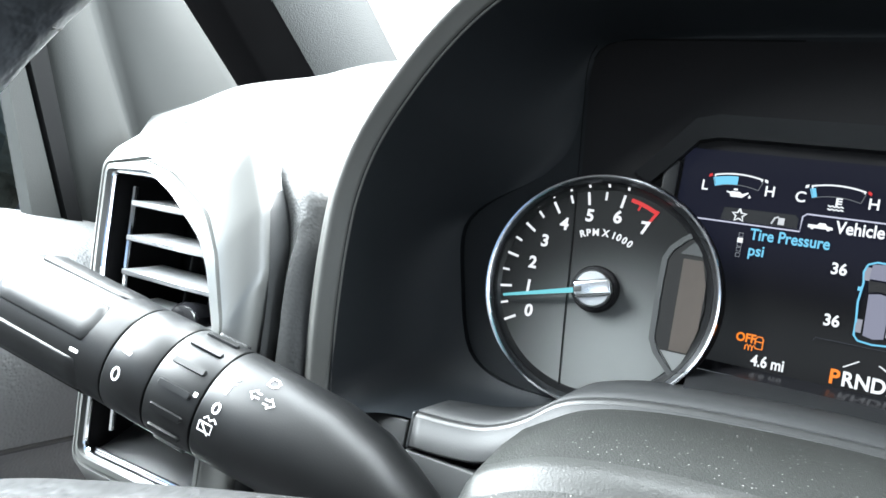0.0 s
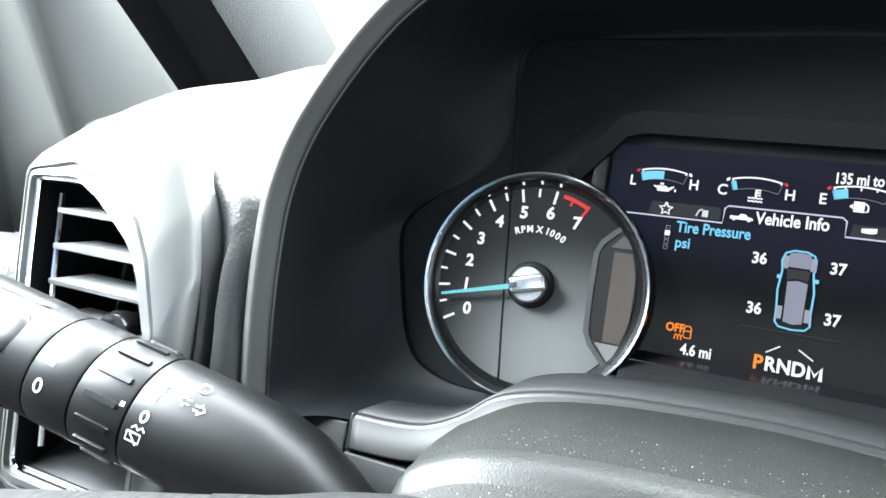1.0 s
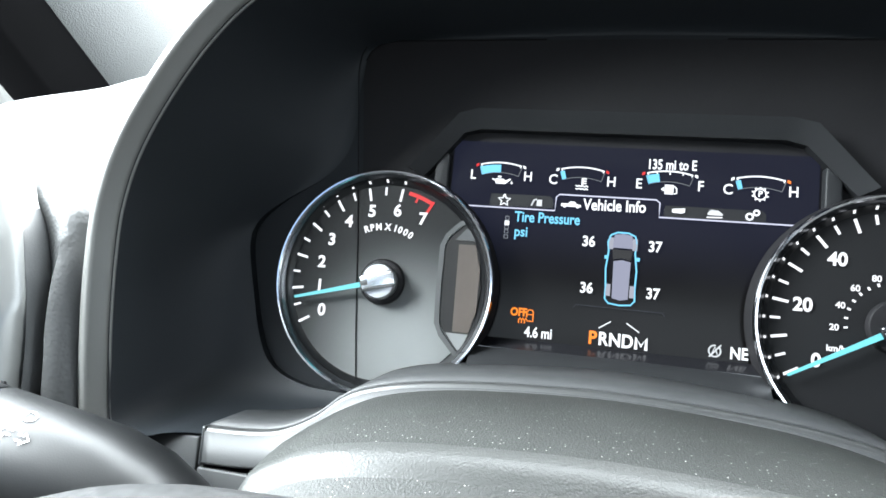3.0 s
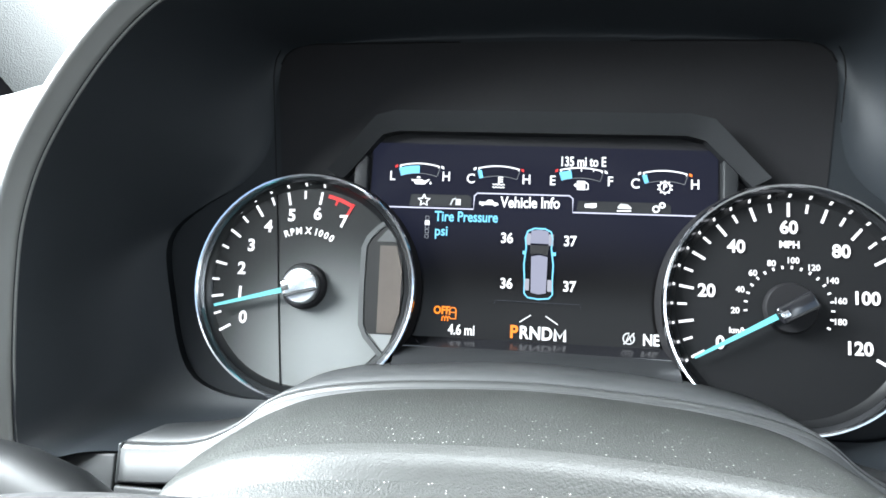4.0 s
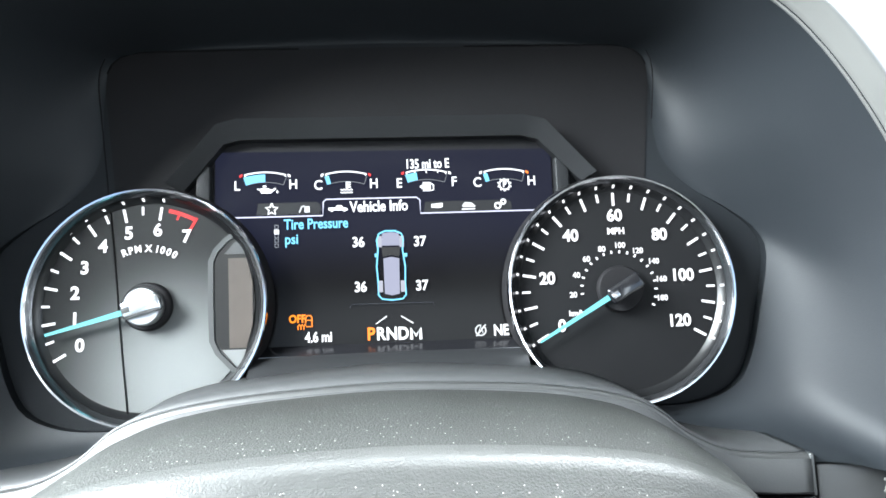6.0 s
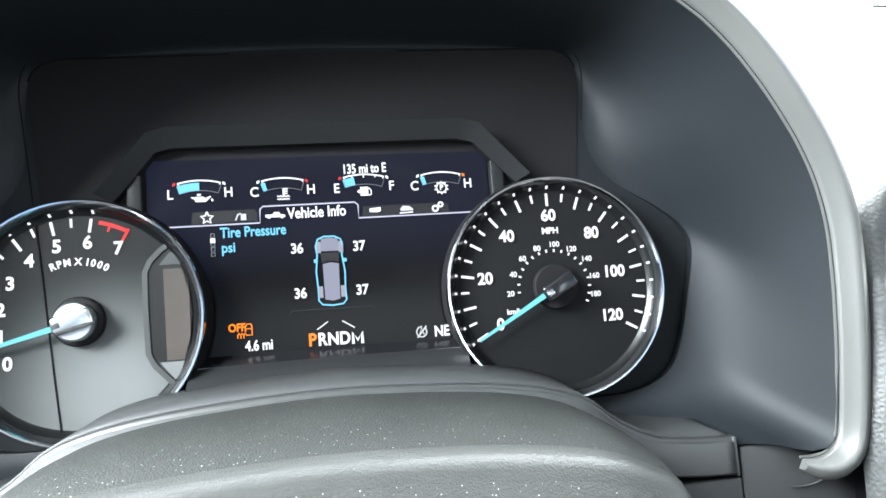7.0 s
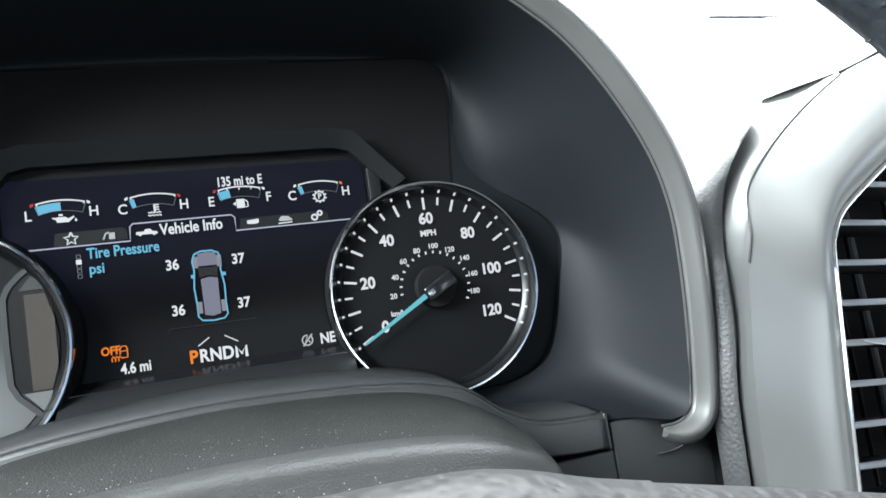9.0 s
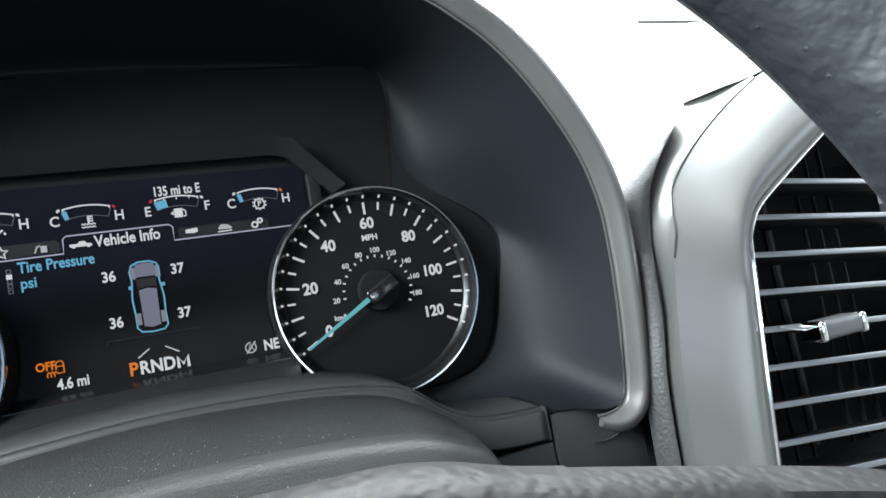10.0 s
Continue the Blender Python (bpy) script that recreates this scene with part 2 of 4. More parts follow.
def turned(profile, sides=72, centre=(0, 0, 0)):
    """A body of revolution about the y axis, from (radius, y) pairs."""
    verts, faces = [], []
    for r, y in profile:
        for k in range(sides):
            f = 2 * math.pi * k / sides
            verts.append((centre[0] + r * math.sin(f), centre[1] + y, centre[2] + r * math.cos(f)))
    for j in range(len(profile) - 1):
        for k in range(sides):
            m = (k + 1) % sides
            faces.append((j * sides + k, j * sides + m, (j + 1) * sides + m, (j + 1) * sides + k))
    return verts, faces


def slab(outline, y, depth=0.0004):
    """A flat piece facing the driver: an outline of (x, z) pairs at y, with some depth."""
    n = len(outline)
    verts = [(x, y, z) for x, z in outline] + [(x, y + depth, z) for x, z in outline]
    faces = [tuple(range(n)), tuple(range(2 * n - 1, n - 1, -1))]
    faces += [(i, i + n, (i + 1) % n + n, (i + 1) % n) for i in range(n)]
    return verts, faces


def band(line, width, y, depth=0.0004):
    """A flat stripe of a width along a line of (x, z) pairs."""
    left, right = [], []
    for i, (x, z) in enumerate(line):
        a, b = line[max(i - 1, 0)], line[min(i + 1, len(line) - 1)]
        d = Vector((b[0] - a[0], b[1] - a[1])).normalized()
        left.append((x - d.y * width / 2, z + d.x * width / 2))
        right.append((x + d.y * width / 2, z - d.x * width / 2))
    verts = [(x, y, z) for x, z in left + right] + [(x, y + depth, z) for x, z in left + right]
    n = len(line)
    faces = []
    for o in (0, 2 * n):
        faces += [(o + i, o + i + 1, o + n + i + 1, o + n + i) for i in range(n - 1)]
    ring = list(range(n)) + list(range(2 * n - 1, n - 1, -1))
    faces += [(ring[i], ring[(i + 1) % (2 * n)], ring[(i + 1) % (2 * n)] + 2 * n, ring[i] + 2 * n) for i in range(2 * n)]
    return verts, faces


def arc(cx, cz, r, a0, a1, n=16):
    """Points on a circle; degrees clockwise from the top."""
    return [(cx + r * math.sin(radians(a0 + (a1 - a0) * i / (n - 1))), cz + r * math.cos(radians(a0 + (a1 - a0) * i / (n - 1)))) for i in range(n)]


def box(x0, x1, y0, y1, z0, z1, bevel=0.0, seg=3):
    bm = bmesh.new()
    bmesh.ops.create_cube(bm, size=1, matrix=Matrix.Translation(((x0 + x1) / 2, (y0 + y1) / 2, (z0 + z1) / 2)) @ Matrix.Diagonal((x1 - x0, y1 - y0, z1 - z0, 1)))
    if bevel:
        bmesh.ops.bevel(bm, geom=bm.edges[:], offset=bevel, segments=seg, profile=0.5, affect="EDGES")
    return bm


def lettering(name, body, size, m, mat, parent, bold=0.0, spacing=1.0, narrow=1.0, extrude=0.0):
    """Flat lettering as a mesh, centred at the pose m (x along the line, y up the letters)."""
    c = bpy.data.curves.new(name, "FONT")
    c.body, c.size, c.align_x, c.align_y = body, size, "CENTER", "CENTER"
    c.offset, c.space_character, c.extrude, c.resolution_u = bold, spacing, extrude, 4
    tmp = bpy.data.objects.new(name, c)
    scene.collection.objects.link(tmp)
    me = bpy.data.meshes.new_from_object(tmp.evaluated_get(bpy.context.evaluated_depsgraph_get()))
    bpy.data.objects.remove(tmp)
    me.name = name
    me.transform(m @ Matrix.Diagonal((narrow, 1, 1, 1)))
    me.materials.clear()
    me.materials.append(mat)
    ob = new(name, me)
    ob.parent = parent
    return ob


def face_pose(x, z, y, turn=0.0):
    """Lettering upright on a face that looks at the driver; turn: degrees clockwise."""
    return pose(x, y, z, 90, 0, 0) @ pose(0, 0, 0, 0, 0, -turn)


# ---- binnacle: hood, trim ring, inner cowl ----
def hood_y(z):
    return -0.060 - 0.10 * z


def both_sides(pts):
    """A curve on the right, from the bottom to the middle, carried on over the left."""
    return [*pts, *[(-x, z) for x, z in reversed(pts[:-1])]]


HOOD = [(0.1960, -0.0816), (0.2020, -0.0817), (0.2068, -0.0808), (0.2106, -0.0784), (0.2133, -0.0738), (0.2149, -0.0640), (0.2159, -0.0500), (0.2168, -0.0300), (0.2168, -0.0050), (0.2148, 0.0200),
        (0.2075, 0.0450), (0.1935, 0.0705), (0.1760, 0.0940), (0.1570, 0.1115), (0.1280, 0.1285), (0.0800, 0.1400), (0.0, 0.1440)]
hood_line = spline([(x, 0, z) for x, z in both_sides(HOOD)], 300)
hood_edge = [Vector((v.x, hood_y(v.z), v.z)) for v in hood_line]


def grown(line, out, dy):
    """The hood's edge moved outward in its own plane and along y."""
    res = []
    for i, v in enumerate(line):
        d = line[min(i + 1, len(line) - 1)] - line[max(i - 1, 0)]
        nrm = Vector((d.z, 0, -d.x)).normalized()
        res.append(v + nrm * out + Vector((0, dy, 0)))
    return res


binnacle = thing("instrument_binnacle", "black moulded instrument binnacle with a warm grey painted trim ring", "dashboard cowl", "structure")
PROFILE = ((0.0005, 0.006), (0.0, 0.002), (0.0003, 0.0008), (0.0009, 0.0001), (0.0018, -0.0004), (0.0046, -0.0038), (0.0056, -0.0047),
           (0.0066, -0.0051), (0.0080, -0.0047), (0.0100, -0.0034), (0.0120, -0.0016), (0.0138, 0.0010), (0.0148, 0.005), (0.0150, 0.014))
# the ring narrows to a rounded hook at both feet
foot = [0.30 + 0.70 * math.sin(0.5 * math.pi * min(min(i, len(hood_edge) - 1 - i) / 8, 1.0)) for i in range(len(hood_edge))]
ring = [[v.lerp(w, f) for v, w, f in zip(hood_edge, grown(hood_edge, o, d), foot)] for o, d in PROFILE]
skin = loft(ring)
skin[1].append(tuple(len(hood_edge) * j for j in range(len(ring))))
skin[1].append(tuple(len(hood_edge) * (j + 1) - 1 for j in reversed(range(len(ring)))))
part("trim_ring", skin, TRIM, binnacle, "warm grey satin painted trim ring")
part("trim_lip", sweep(grown(hood_edge, -0.0004, 0.0030), 0.0007, 6), TRIM, binnacle, "thin bright lip inside the trim ring")
# outside of the hood, running back into the dash top
shell = [grown(hood_edge, o, d) for o, d in ((0.0138, 0.010), (0.0150, 0.03), (0.020, 0.10), (0.030, 0.20), (0.045, 0.34))]
part("hood_shell", loft(shell), PAD, binnacle, "grained top of the hood")

MASK_EDGE = [(0.0, -0.0560), (0.1200, -0.0560), (0.1480, -0.0545), (0.1660, -0.0470), (0.1745, -0.0330), (0.1805, -0.0120),
             (0.1862, 0.0140), (0.1830, 0.0270), (0.1700, 0.0390), (0.1520, 0.0510), (0.1400, 0.0650), (0.1362, 0.0820), (0.1362, 0.1020), (0.1320, 0.1180), (0.1220, 0.1250), (0.0800, 0.1275), (0.0, 0.1290)]
HOOD_IN = [(0.0, -0.0745), (0.1200, -0.0748), (0.1720, -0.0752), (0.1880, -0.0762), (0.2010, -0.0792), (0.2088, -0.0781), (0.2130, -0.0735), (0.2150, -0.0550)]


def ring_of(right, y_of):
    """A closed outline from its right half, given from the bottom's middle to the top's."""
    r = spline([(x, y_of(x, z), z) for x, z in right], 90)
    return r + [Vector((-v.x, v.y, v.z)) for v in reversed(r[1:-1])]


def eased(z):
    """0 low beside the dials, where the cowl meets a step; 1 high up, where it runs out flush."""
    f = min(max((z - 0.012) / 0.045, 0.0), 1.0)
    return f * f * (3 - 2 * f)


def front_y(x, z):
    """The cowl's front edge: at the gap cover along the floor, at the hood's edge elsewhere."""
    f = min(max((x - 0.178) / 0.028, 0.0), 1.0) if z < -0.06 else 1.0
    return -0.0398 * (1 - f) + (hood_y(z) + 0.002) * f


outer = ring_of(HOOD_IN + [(x, z) for x, z in HOOD[7:]], front_y)
inner = ring_of(MASK_EDGE, lambda x, z: 0.002 + 0.0052 * eased(z))
rings = []
for f in np.linspace(0, 1, 25):
    row = []
    for a, b in zip(outer, inner):
        e = eased(b.z)
        straight = a.lerp(b, f) + Vector((0, 0.010 * math.sin(math.pi * f), 0))
        flush = a.lerp(b, f)
        flush.y = a.y + (b.y - a.y) * math.sin(0.5 * math.pi * f) ** 0.9
        row.append(straight.lerp(flush, e))
    rings.append(row)
part("inner_cowl", loft(rings, True), COWL, binnacle, "black inner cowl", sharp=70)
part("back_plate", slab([(v.x, v.z) for v in inner], 0.0072, 0.004), PLATE, binnacle, "black back plate", sharp=30)
part("recess_wall", loft([inner, [Vector((v.x, 0.0085, v.z)) for v in inner]], True), PLATE, binnacle, "dark step round the dials")
# the flat lens panel over the dials and the display, between its two seams
LENS = [(0.1190, -0.0500), (0.1222, -0.0200), (0.1260, 0.0200), (0.1298, 0.0560), (0.1335, 0.0900), (0.1352, 0.1080), (0.1330, 0.1190), (0.1250, 0.1245), (0.1100, 0.1258), (0.0, 0.1265)]
lens_line = [(v.x, v.z) for v in spline([(x, 0, z) for x, z in LENS], 60)]
part("lens_panel", slab(lens_line + [(-x, z) for x, z in reversed(lens_line[:-1])], 0.0067, 0.001), MASK, binnacle, "matt black panel behind the cluster lens", sharp=30)
for sx, first in ((-1, 0), (1, 26)):
    part("lens_seam", band([(sx * x, z) for x, z in lens_line[first:34]], 0.0005, -0.0008), SEAM, binnacle, "fine dark seam of the cluster lens")
    part("lens_seam", band([(sx * x, z) for x, z in lens_line[32:52]], 0.0006, 0.0060), SEAM, binnacle, "fine dark seam of the cluster lens")


# ---- instrument display ----
PITCH = 0.000275  # metres to one step of the camera's view, from which signs are placed


def on_display(u, v):
    return (u - 746) * PITCH, 0.0453 - (v - 364.5) * PITCH - 0.0000047 * (u - 545)


YD = 0.0052
display = thing("driver_display", "lit instrument display showing tire pressures in white and blue on black", "display")
screen = part("screen", slab([on_display(*q) for q in ((446, 262), (1046, 259), (1046, 616), (446, 616))], 0.0062, 0.004), GLASS_DARK, display, "dark glass screen")


def word(name, body, u, v, size, mat=L_WHITE, bold=0.0, narrow=0.92, turn=-0.3):
    x, z = on_display(u, v)
    return lettering(name, body, size, face_pose(x, z, YD, turn), mat, screen, bold, 1.0, narrow)


def stroke(name, pts, width, mat=L_WHITE):
    return part(name, band([on_display(*q) for q in pts], width * PITCH, YD, 0.0003), mat, screen, smooth=False)


def patch(name, pts, mat=L_WHITE):
    return part(name, slab([on_display(*q) for q in pts], YD, 0.0003), mat, screen, smooth=False)


def dial_arc(u, v, left, right, fill, low, high, bar=0.2):
    """One of the four small gauges: an arc over a level bar, with its end letters."""
    xs = np.linspace(-36, 36, 13)
    stroke("gauge_arc", [(u + x, v + 1 + 5 * (x / 36) ** 2) for x in xs], 2.3)
    for e in (-1, 1):
        stroke("gauge_hook", [(u + e * 36, v + 5), (u + e * 34.5, v + 9)], 2.0)
        stroke("gauge_side", [(u + e * 37, v + 9), (u + e * 32, v + 24)], 1.2, L_FAINT)
    stroke("gauge_base", [(u + 0.88 * x, v + 19 + 5 * (x / 36) ** 2) for x in xs], 1.2, L_FAINT)
    for e, c in ((-1, low), (1, high)):
        a = u + e * 42
        patch("gauge_end", [(a - 2.6, v + 5 - e), (a + 2.2, v + 5 + e), (a + 2.2, v + 9.5 + e), (a - 2.6, v + 9.5 - e)], c)
    n = max(int(12 * bar), 1)
    lo = [-38 + 76 * bar * k / n for k in range(n + 1)]
    patch("gauge_level", [(u + x, v + 5 + 5 * (x / 36) ** 2) for x in lo] + [(u + 0.88 * x, v + 19 + 5 * (x / 36) ** 2) for x in reversed(lo)], fill)
    word("gauge_letter", left, u - 49, v + 26, 0.0066, bold=0.00010)
    word("gauge_letter", right, u + 49, v + 24, 0.0066, bold=0.00010)


dial_arc(534, 298, "L", "H", L_CYAN, L_RED, L_WHITE, 0.5)
dial_arc(676, 298, "C", "H", L_CYAN, L_WHITE, L_RED, 0.10)
dial_arc(819, 296, "E", "F", L_CYAN, L_RED, L_WHITE, 0.27)
dial_arc(959, 296, "C", "H", L_CYAN, L_WHITE, L_ORANGE, 0.10)
# oil can, coolant, fuel pump, gearbox signs
patch("oil_can", [(520, 328), (525, 329), (528, 328), (540, 328), (544, 331), (552, 327), (553, 329), (544, 337), (527, 337), (525, 332), (520, 330)])
patch("oil_can_knob", [(530, 323), (536, 323), (536, 326), (530, 326)])
patch("oil_drop", [(555, 331), (557, 335), (555, 337), (553, 335)])
stroke("coolant_stem", [(677, 318), (677, 331)], 3)
for k in range(3):
    stroke("coolant_mark", [(678, 319 + 4 * k), (684, 319 + 4 * k)], 2)
for k in range(2):
    stroke("coolant_wave", [(666 + 3 * i, 332 + 5 * k + (1 if i % 2 else -1)) for i in range(8)], 2)
patch("fuel_pump", [(812, 320), (826, 320), (826, 336), (812, 336)])
patch("fuel_arrow", [(806, 328), (811, 324), (811, 332)])
for k in (-1, 0, 1):
    stroke("fuel_tick", [(819 + 21 * k, 299), (819 + 20.4 * k, 303)], 2.0)
stroke("fuel_hose", [(827, 322), (831, 326), (831, 334), (827, 335)], 2)
stroke("gear_sign", [(959 + 9 * math.sin(a), 326 - 9 * math.cos(a)) for a in np.linspace(0, 2 * math.pi, 25)], 2.2)
for a in np.linspace(0, 2 * math.pi, 10, endpoint=False):
    stroke("gear_tooth", [(959 + 9 * math.sin(a), 326 - 9 * math.cos(a)), (959 + 13 * math.sin(a), 326 - 12 * math.cos(a))], 2.6)
word("gear_sign_letter", "P", 959, 326, 0.0040, bold=0.0001)
word("range_text", "135 mi to E", 821, 287, 0.0066, bold=0.00015, narrow=0.70)
# tabs
stroke("tab_line", [(482, 380), (634, 378), (635, 354), (640, 349), (800, 347), (806, 352), (806, 376), (1012, 373)], 2.2, L_LINE)
for u0, u1 in ((518, 630), (812, 970)):
    part("tab_strip", slab([on_display(*q) for q in ((u0, 376), (u0 + 3, 355), (u1 - 6, 353), (u1, 358), (u1, 374))], YD + 0.0006, 0.0003), L_TAB, screen, smooth=False)
star = []
for k in range(11):
    r = 11 if k % 2 == 0 else 5
    star.append((545 + r * math.sin(math.pi * k / 5), 366 - r * math.cos(math.pi * k / 5)))
stroke("star_sign", star, 2.4)
stroke("road_sign", [(593, 372), (597, 362), (602, 360)], 2.4, L_SOFT)
patch("pump_sign", [(602, 361), (611, 361), (611, 372), (602, 372)], L_SOFT)
patch("truck_sign", [(644, 364), (656, 364), (659, 360), (667, 360), (670, 364), (677, 365), (678, 369), (644, 369)])
for u in (650, 672):
    patch("truck_sign_wheel", [(u - 2, 368), (u + 2, 368), (u + 2, 371), (u - 2, 371)])
word("tab_title", "Vehicle Info", 733, 363, 0.0075, bold=0.00016, narrow=0.79)
patch("trailer_sign", [(826, 360), (846, 358), (846, 365), (840, 367), (826, 366)])
stroke("hill_sign", [(880, 370), (904, 369)], 2)
patch("hill_car_sign", [(881, 363), (886, 357), (898, 358), (905, 364), (904, 366), (882, 366)], L_SOFT)
for u, v, r in ((945, 364, 5), (955, 357, 4)):
    stroke("cog_sign", [(u + r * math.sin(a), v - r * math.cos(a)) for a in np.linspace(0, 2 * math.pi, 13)], 3)
# tire pressure page
word("page_title", "Tire Pressure", 622, 393, 0.0070, L_CYAN, 0.00015, 0.80)
word("page_unit", "psi", 579, 420, 0.0068, L_CYAN, 0.00012, 0.88)
patch("page_dot", [(549, 402), (557, 402), (557, 410), (549, 410)])
for v in (397, 413, 421, 430):
    stroke("page_dot_outline", [(550, v - 3), (556, v - 3), (556, v + 3), (550, v + 3), (550, v - 3)], 0.9, L_DIM)
for u, v, s in ((695, 427, "36"), (803, 427, "37"), (697, 506, "36"), (804, 505, "37")):
    word("tire_pressure", s, u, v, 0.0068, bold=0.00017, narrow=0.88)
# plan view of the truck
body = [(731, 412), (742, 407), (760, 407), (771, 412), (774, 424), (772, 440), (776, 470), (775, 500), (776, 520), (770, 527), (752, 529), (734, 527), (728, 520), (728, 500), (726, 470), (729, 440), (727, 424)]
stroke("truck_outline", body + body[:1], 2.6, L_CYAN)
patch("truck_hood", [(737, 411), (752, 409), (766, 411), (768, 433), (735, 433)], L_BODY)
patch("truck_windshield", [(735, 436), (768, 436), (766, 453), (752, 450), (737, 453)], L_CARDARK)
patch("truck_roof", [(738, 456), (752, 453), (766, 456), (765, 518), (752, 521), (739, 518)], L_BODY)
for u in (732, 771):
    for v in (426, 505):
        patch("truck_wheel", [(u - 4, v - 10), (u + 4, v - 10), (u + 4, v + 10), (u - 4, v + 10)], L_WHEEL)
    patch("truck_mirror", [(u - 9 if u < 750 else u + 3, 447), (u - 3 if u < 750 else u + 9, 447), (u - 3 if u < 750 else u + 9, 453), (u - 9 if u < 750 else u + 3, 453)], L_CYAN)
for a, b in (((722, 570), (741, 557)), ((766, 557), (787, 570))):
    stroke("lane_mark", [a, b], 1.7)
stroke("field_edge", [(677, 541), (681, 535), (822, 534), (825, 540)], 1.0, L_NAVY)
word("gear_p", "P", 713, 588, 0.0083, L_AMBER, 0.00024, 0.9)
for u, s in ((730, "R"), (749, "N"), (769, "D")):
    word("gear_letter", s, u, 588, 0.0083, bold=0.00024, narrow=0.86)
stroke("gear_letter", [(783, 598), (783, 579), (791, 592), (799, 579), (799, 598)], 5.0)
word("trip_text", "4.6 mi", 623, 591, 0.0068, bold=0.00016, narrow=0.76)
word("off_text", "OFF", 587, 559, 0.0052, L_AMBER, 0.00016, 0.86)
stroke("off_car", [(601, 566), (601, 557), (604, 553), (610, 553), (612, 557), (612, 572), (602, 572)], 1.9, L_AMBER)
stroke("off_car_line", [(602, 561), (611, 561)], 1.6, L_AMBER)
for k in range(3):
    stroke("off_wave", [(588 + 5 * k, 577), (588 + 5 * k, 571), (590 + 5 * k, 568), (592 + 5 * k, 571)], 1.7, L_AMBER)
word("compass_text", "NE", 940, 586, 0.0072, bold=0.00020, narrow=0.82)
stroke("stop_sign", [(904 + 9 * math.sin(a), 585 - 9 * math.cos(a)) for a in np.linspace(0.6, 6.4, 19)], 2.2, L_SOFT)
stroke("stop_slash", [(896, 595), (913, 575)], 2.2, L_SOFT)
stroke("stop_letter", [(900, 590), (904, 578), (908, 590)], 1.8, L_SOFT)

# bezel over the display, and the ledge under it
bez = thing("display_bezel", "dark grey chamfered bezel round the instrument display", "bezel", "structure")
top_out = [(-0.1025, 0.0575), (-0.100, 0.0600), (-0.0795, 0.0850), (-0.0700, 0.0875), (0.0680, 0.0866), (0.0785, 0.0842), (0.1000, 0.0600), (0.1025, 0.0575)]
top_in = [(-0.0960, 0.0540), (-0.0930, 0.0570), (-0.0770, 0.0765), (-0.0690, 0.0785), (0.0670, 0.0776), (0.0755, 0.0754), (0.0930, 0.0570), (0.0960, 0.0540)]
c = [[(x, y, z) for x, z in pts] for pts, y in ((top_out, 0.006), (top_out, -0.004), (top_in, 0.001), (top_in, 0.010))]
part("top_bar", loft(c), BEZEL, bez, sharp=25)
for sx in (-1, 1):
    part("side_post", box(min(sx * 0.0835, sx * 0.0905), max(sx * 0.0835, sx * 0.0905), 0.002, 0.010, 0.030, 0.0665, 0.001), BEZEL, bez)
ledge = [[(x, y, z - 0.10 * (abs(x) / 0.15) ** 3 * 0.1) for x in np.linspace(-0.064, 0.064, 21)] for y, z in ((0.004, -0.0244), (-0.0012, -0.0252), (-0.006, -0.0300), (-0.010, -0.0335), (-0.010, -0.050))]
part("ledge", loft(ledge), BEZEL, bez, "dark grey ledge under the screen")
part("gloss_strip", loft([[(x, y, z) for x in np.linspace(-0.0620, 0.0620, 9)] for y, z in ((0.0075, -0.0203), (0.0060, -0.0212), (-0.0012, -0.0254), (-0.0012, -0.0300))]), STRIP, bez, "glossy black strip under the screen", sharp=25)

# ---- gauges ----
GX, RT = 0.1105, 0.047
FACE = {-1: -0.1120, 1: 0.1105}  # centres of the two dial prints
RING = {-1: -0.1099, 1: 0.1105}  # centres of the two rings


faces = {}


def gauge(name, label, sx):
    g = thing(name, label, "gauge", group="instrument gauges")
    c = (RING[sx], 0, 0)
    part("cup", turned([(0.0560, 0.0125), (0.0556, -0.002), (0.0550, -0.0045), (0.0538, -0.0050)], centre=c), MASK, g, "black outer cup")
    part("chrome_ring", turned([(0.0550, -0.0030), (0.0549, -0.0056), (0.0542, -0.0068), (0.0534, -0.0068), (0.0527, -0.0058)], centre=c), RINGCHROME, g, "bright chrome ring")
    part("smoked_band", turned([(0.0527, -0.0060), (0.0520, -0.0050), (0.0510, -0.0034)], centre=c), SMOKED, g, "smoked chrome band inside the ring")
    part("inner_wall", turned([(0.0510, -0.0036), (0.0500, -0.0016), (0.0482, -0.0002)], centre=c), WALLBLACK, g, "black inner wall")
    faces[name] = part("dial_face", turned([(0.0484, 0.0), (0.036, 0.0), (0.02, 0.0), (0.0005, 0.0)], centre=c), DIALBLACK, g, "black dial face")
    return g


def mark(g, sx, a, r0, r1, w, mat=L_DIAL, name="tick", y=-0.0006):
    s, k = math.sin(radians(a)), math.cos(radians(a))
    cx = FACE[sx]
    part(name, slab([(cx + r * s + e * k * w / 2, r * k - e * s * w / 2) for r, e in ((r0, -1), (r0, 1), (r1, 1), (r1, -1))], y, 0.0005), mat, faces[g.name], smooth=False)


def numeral(g, sx, a, r, body, size, mat=L_DIAL, bold=0.00012, turn=0.0, name="numeral", narrow=1.0):
    s, k = math.sin(radians(a)), math.cos(radians(a))
    return lettering(name, body, size, face_pose(FACE[sx] + r * s, r * k, -0.0008, turn), mat, faces[g.name], bold, 1.0, narrow)


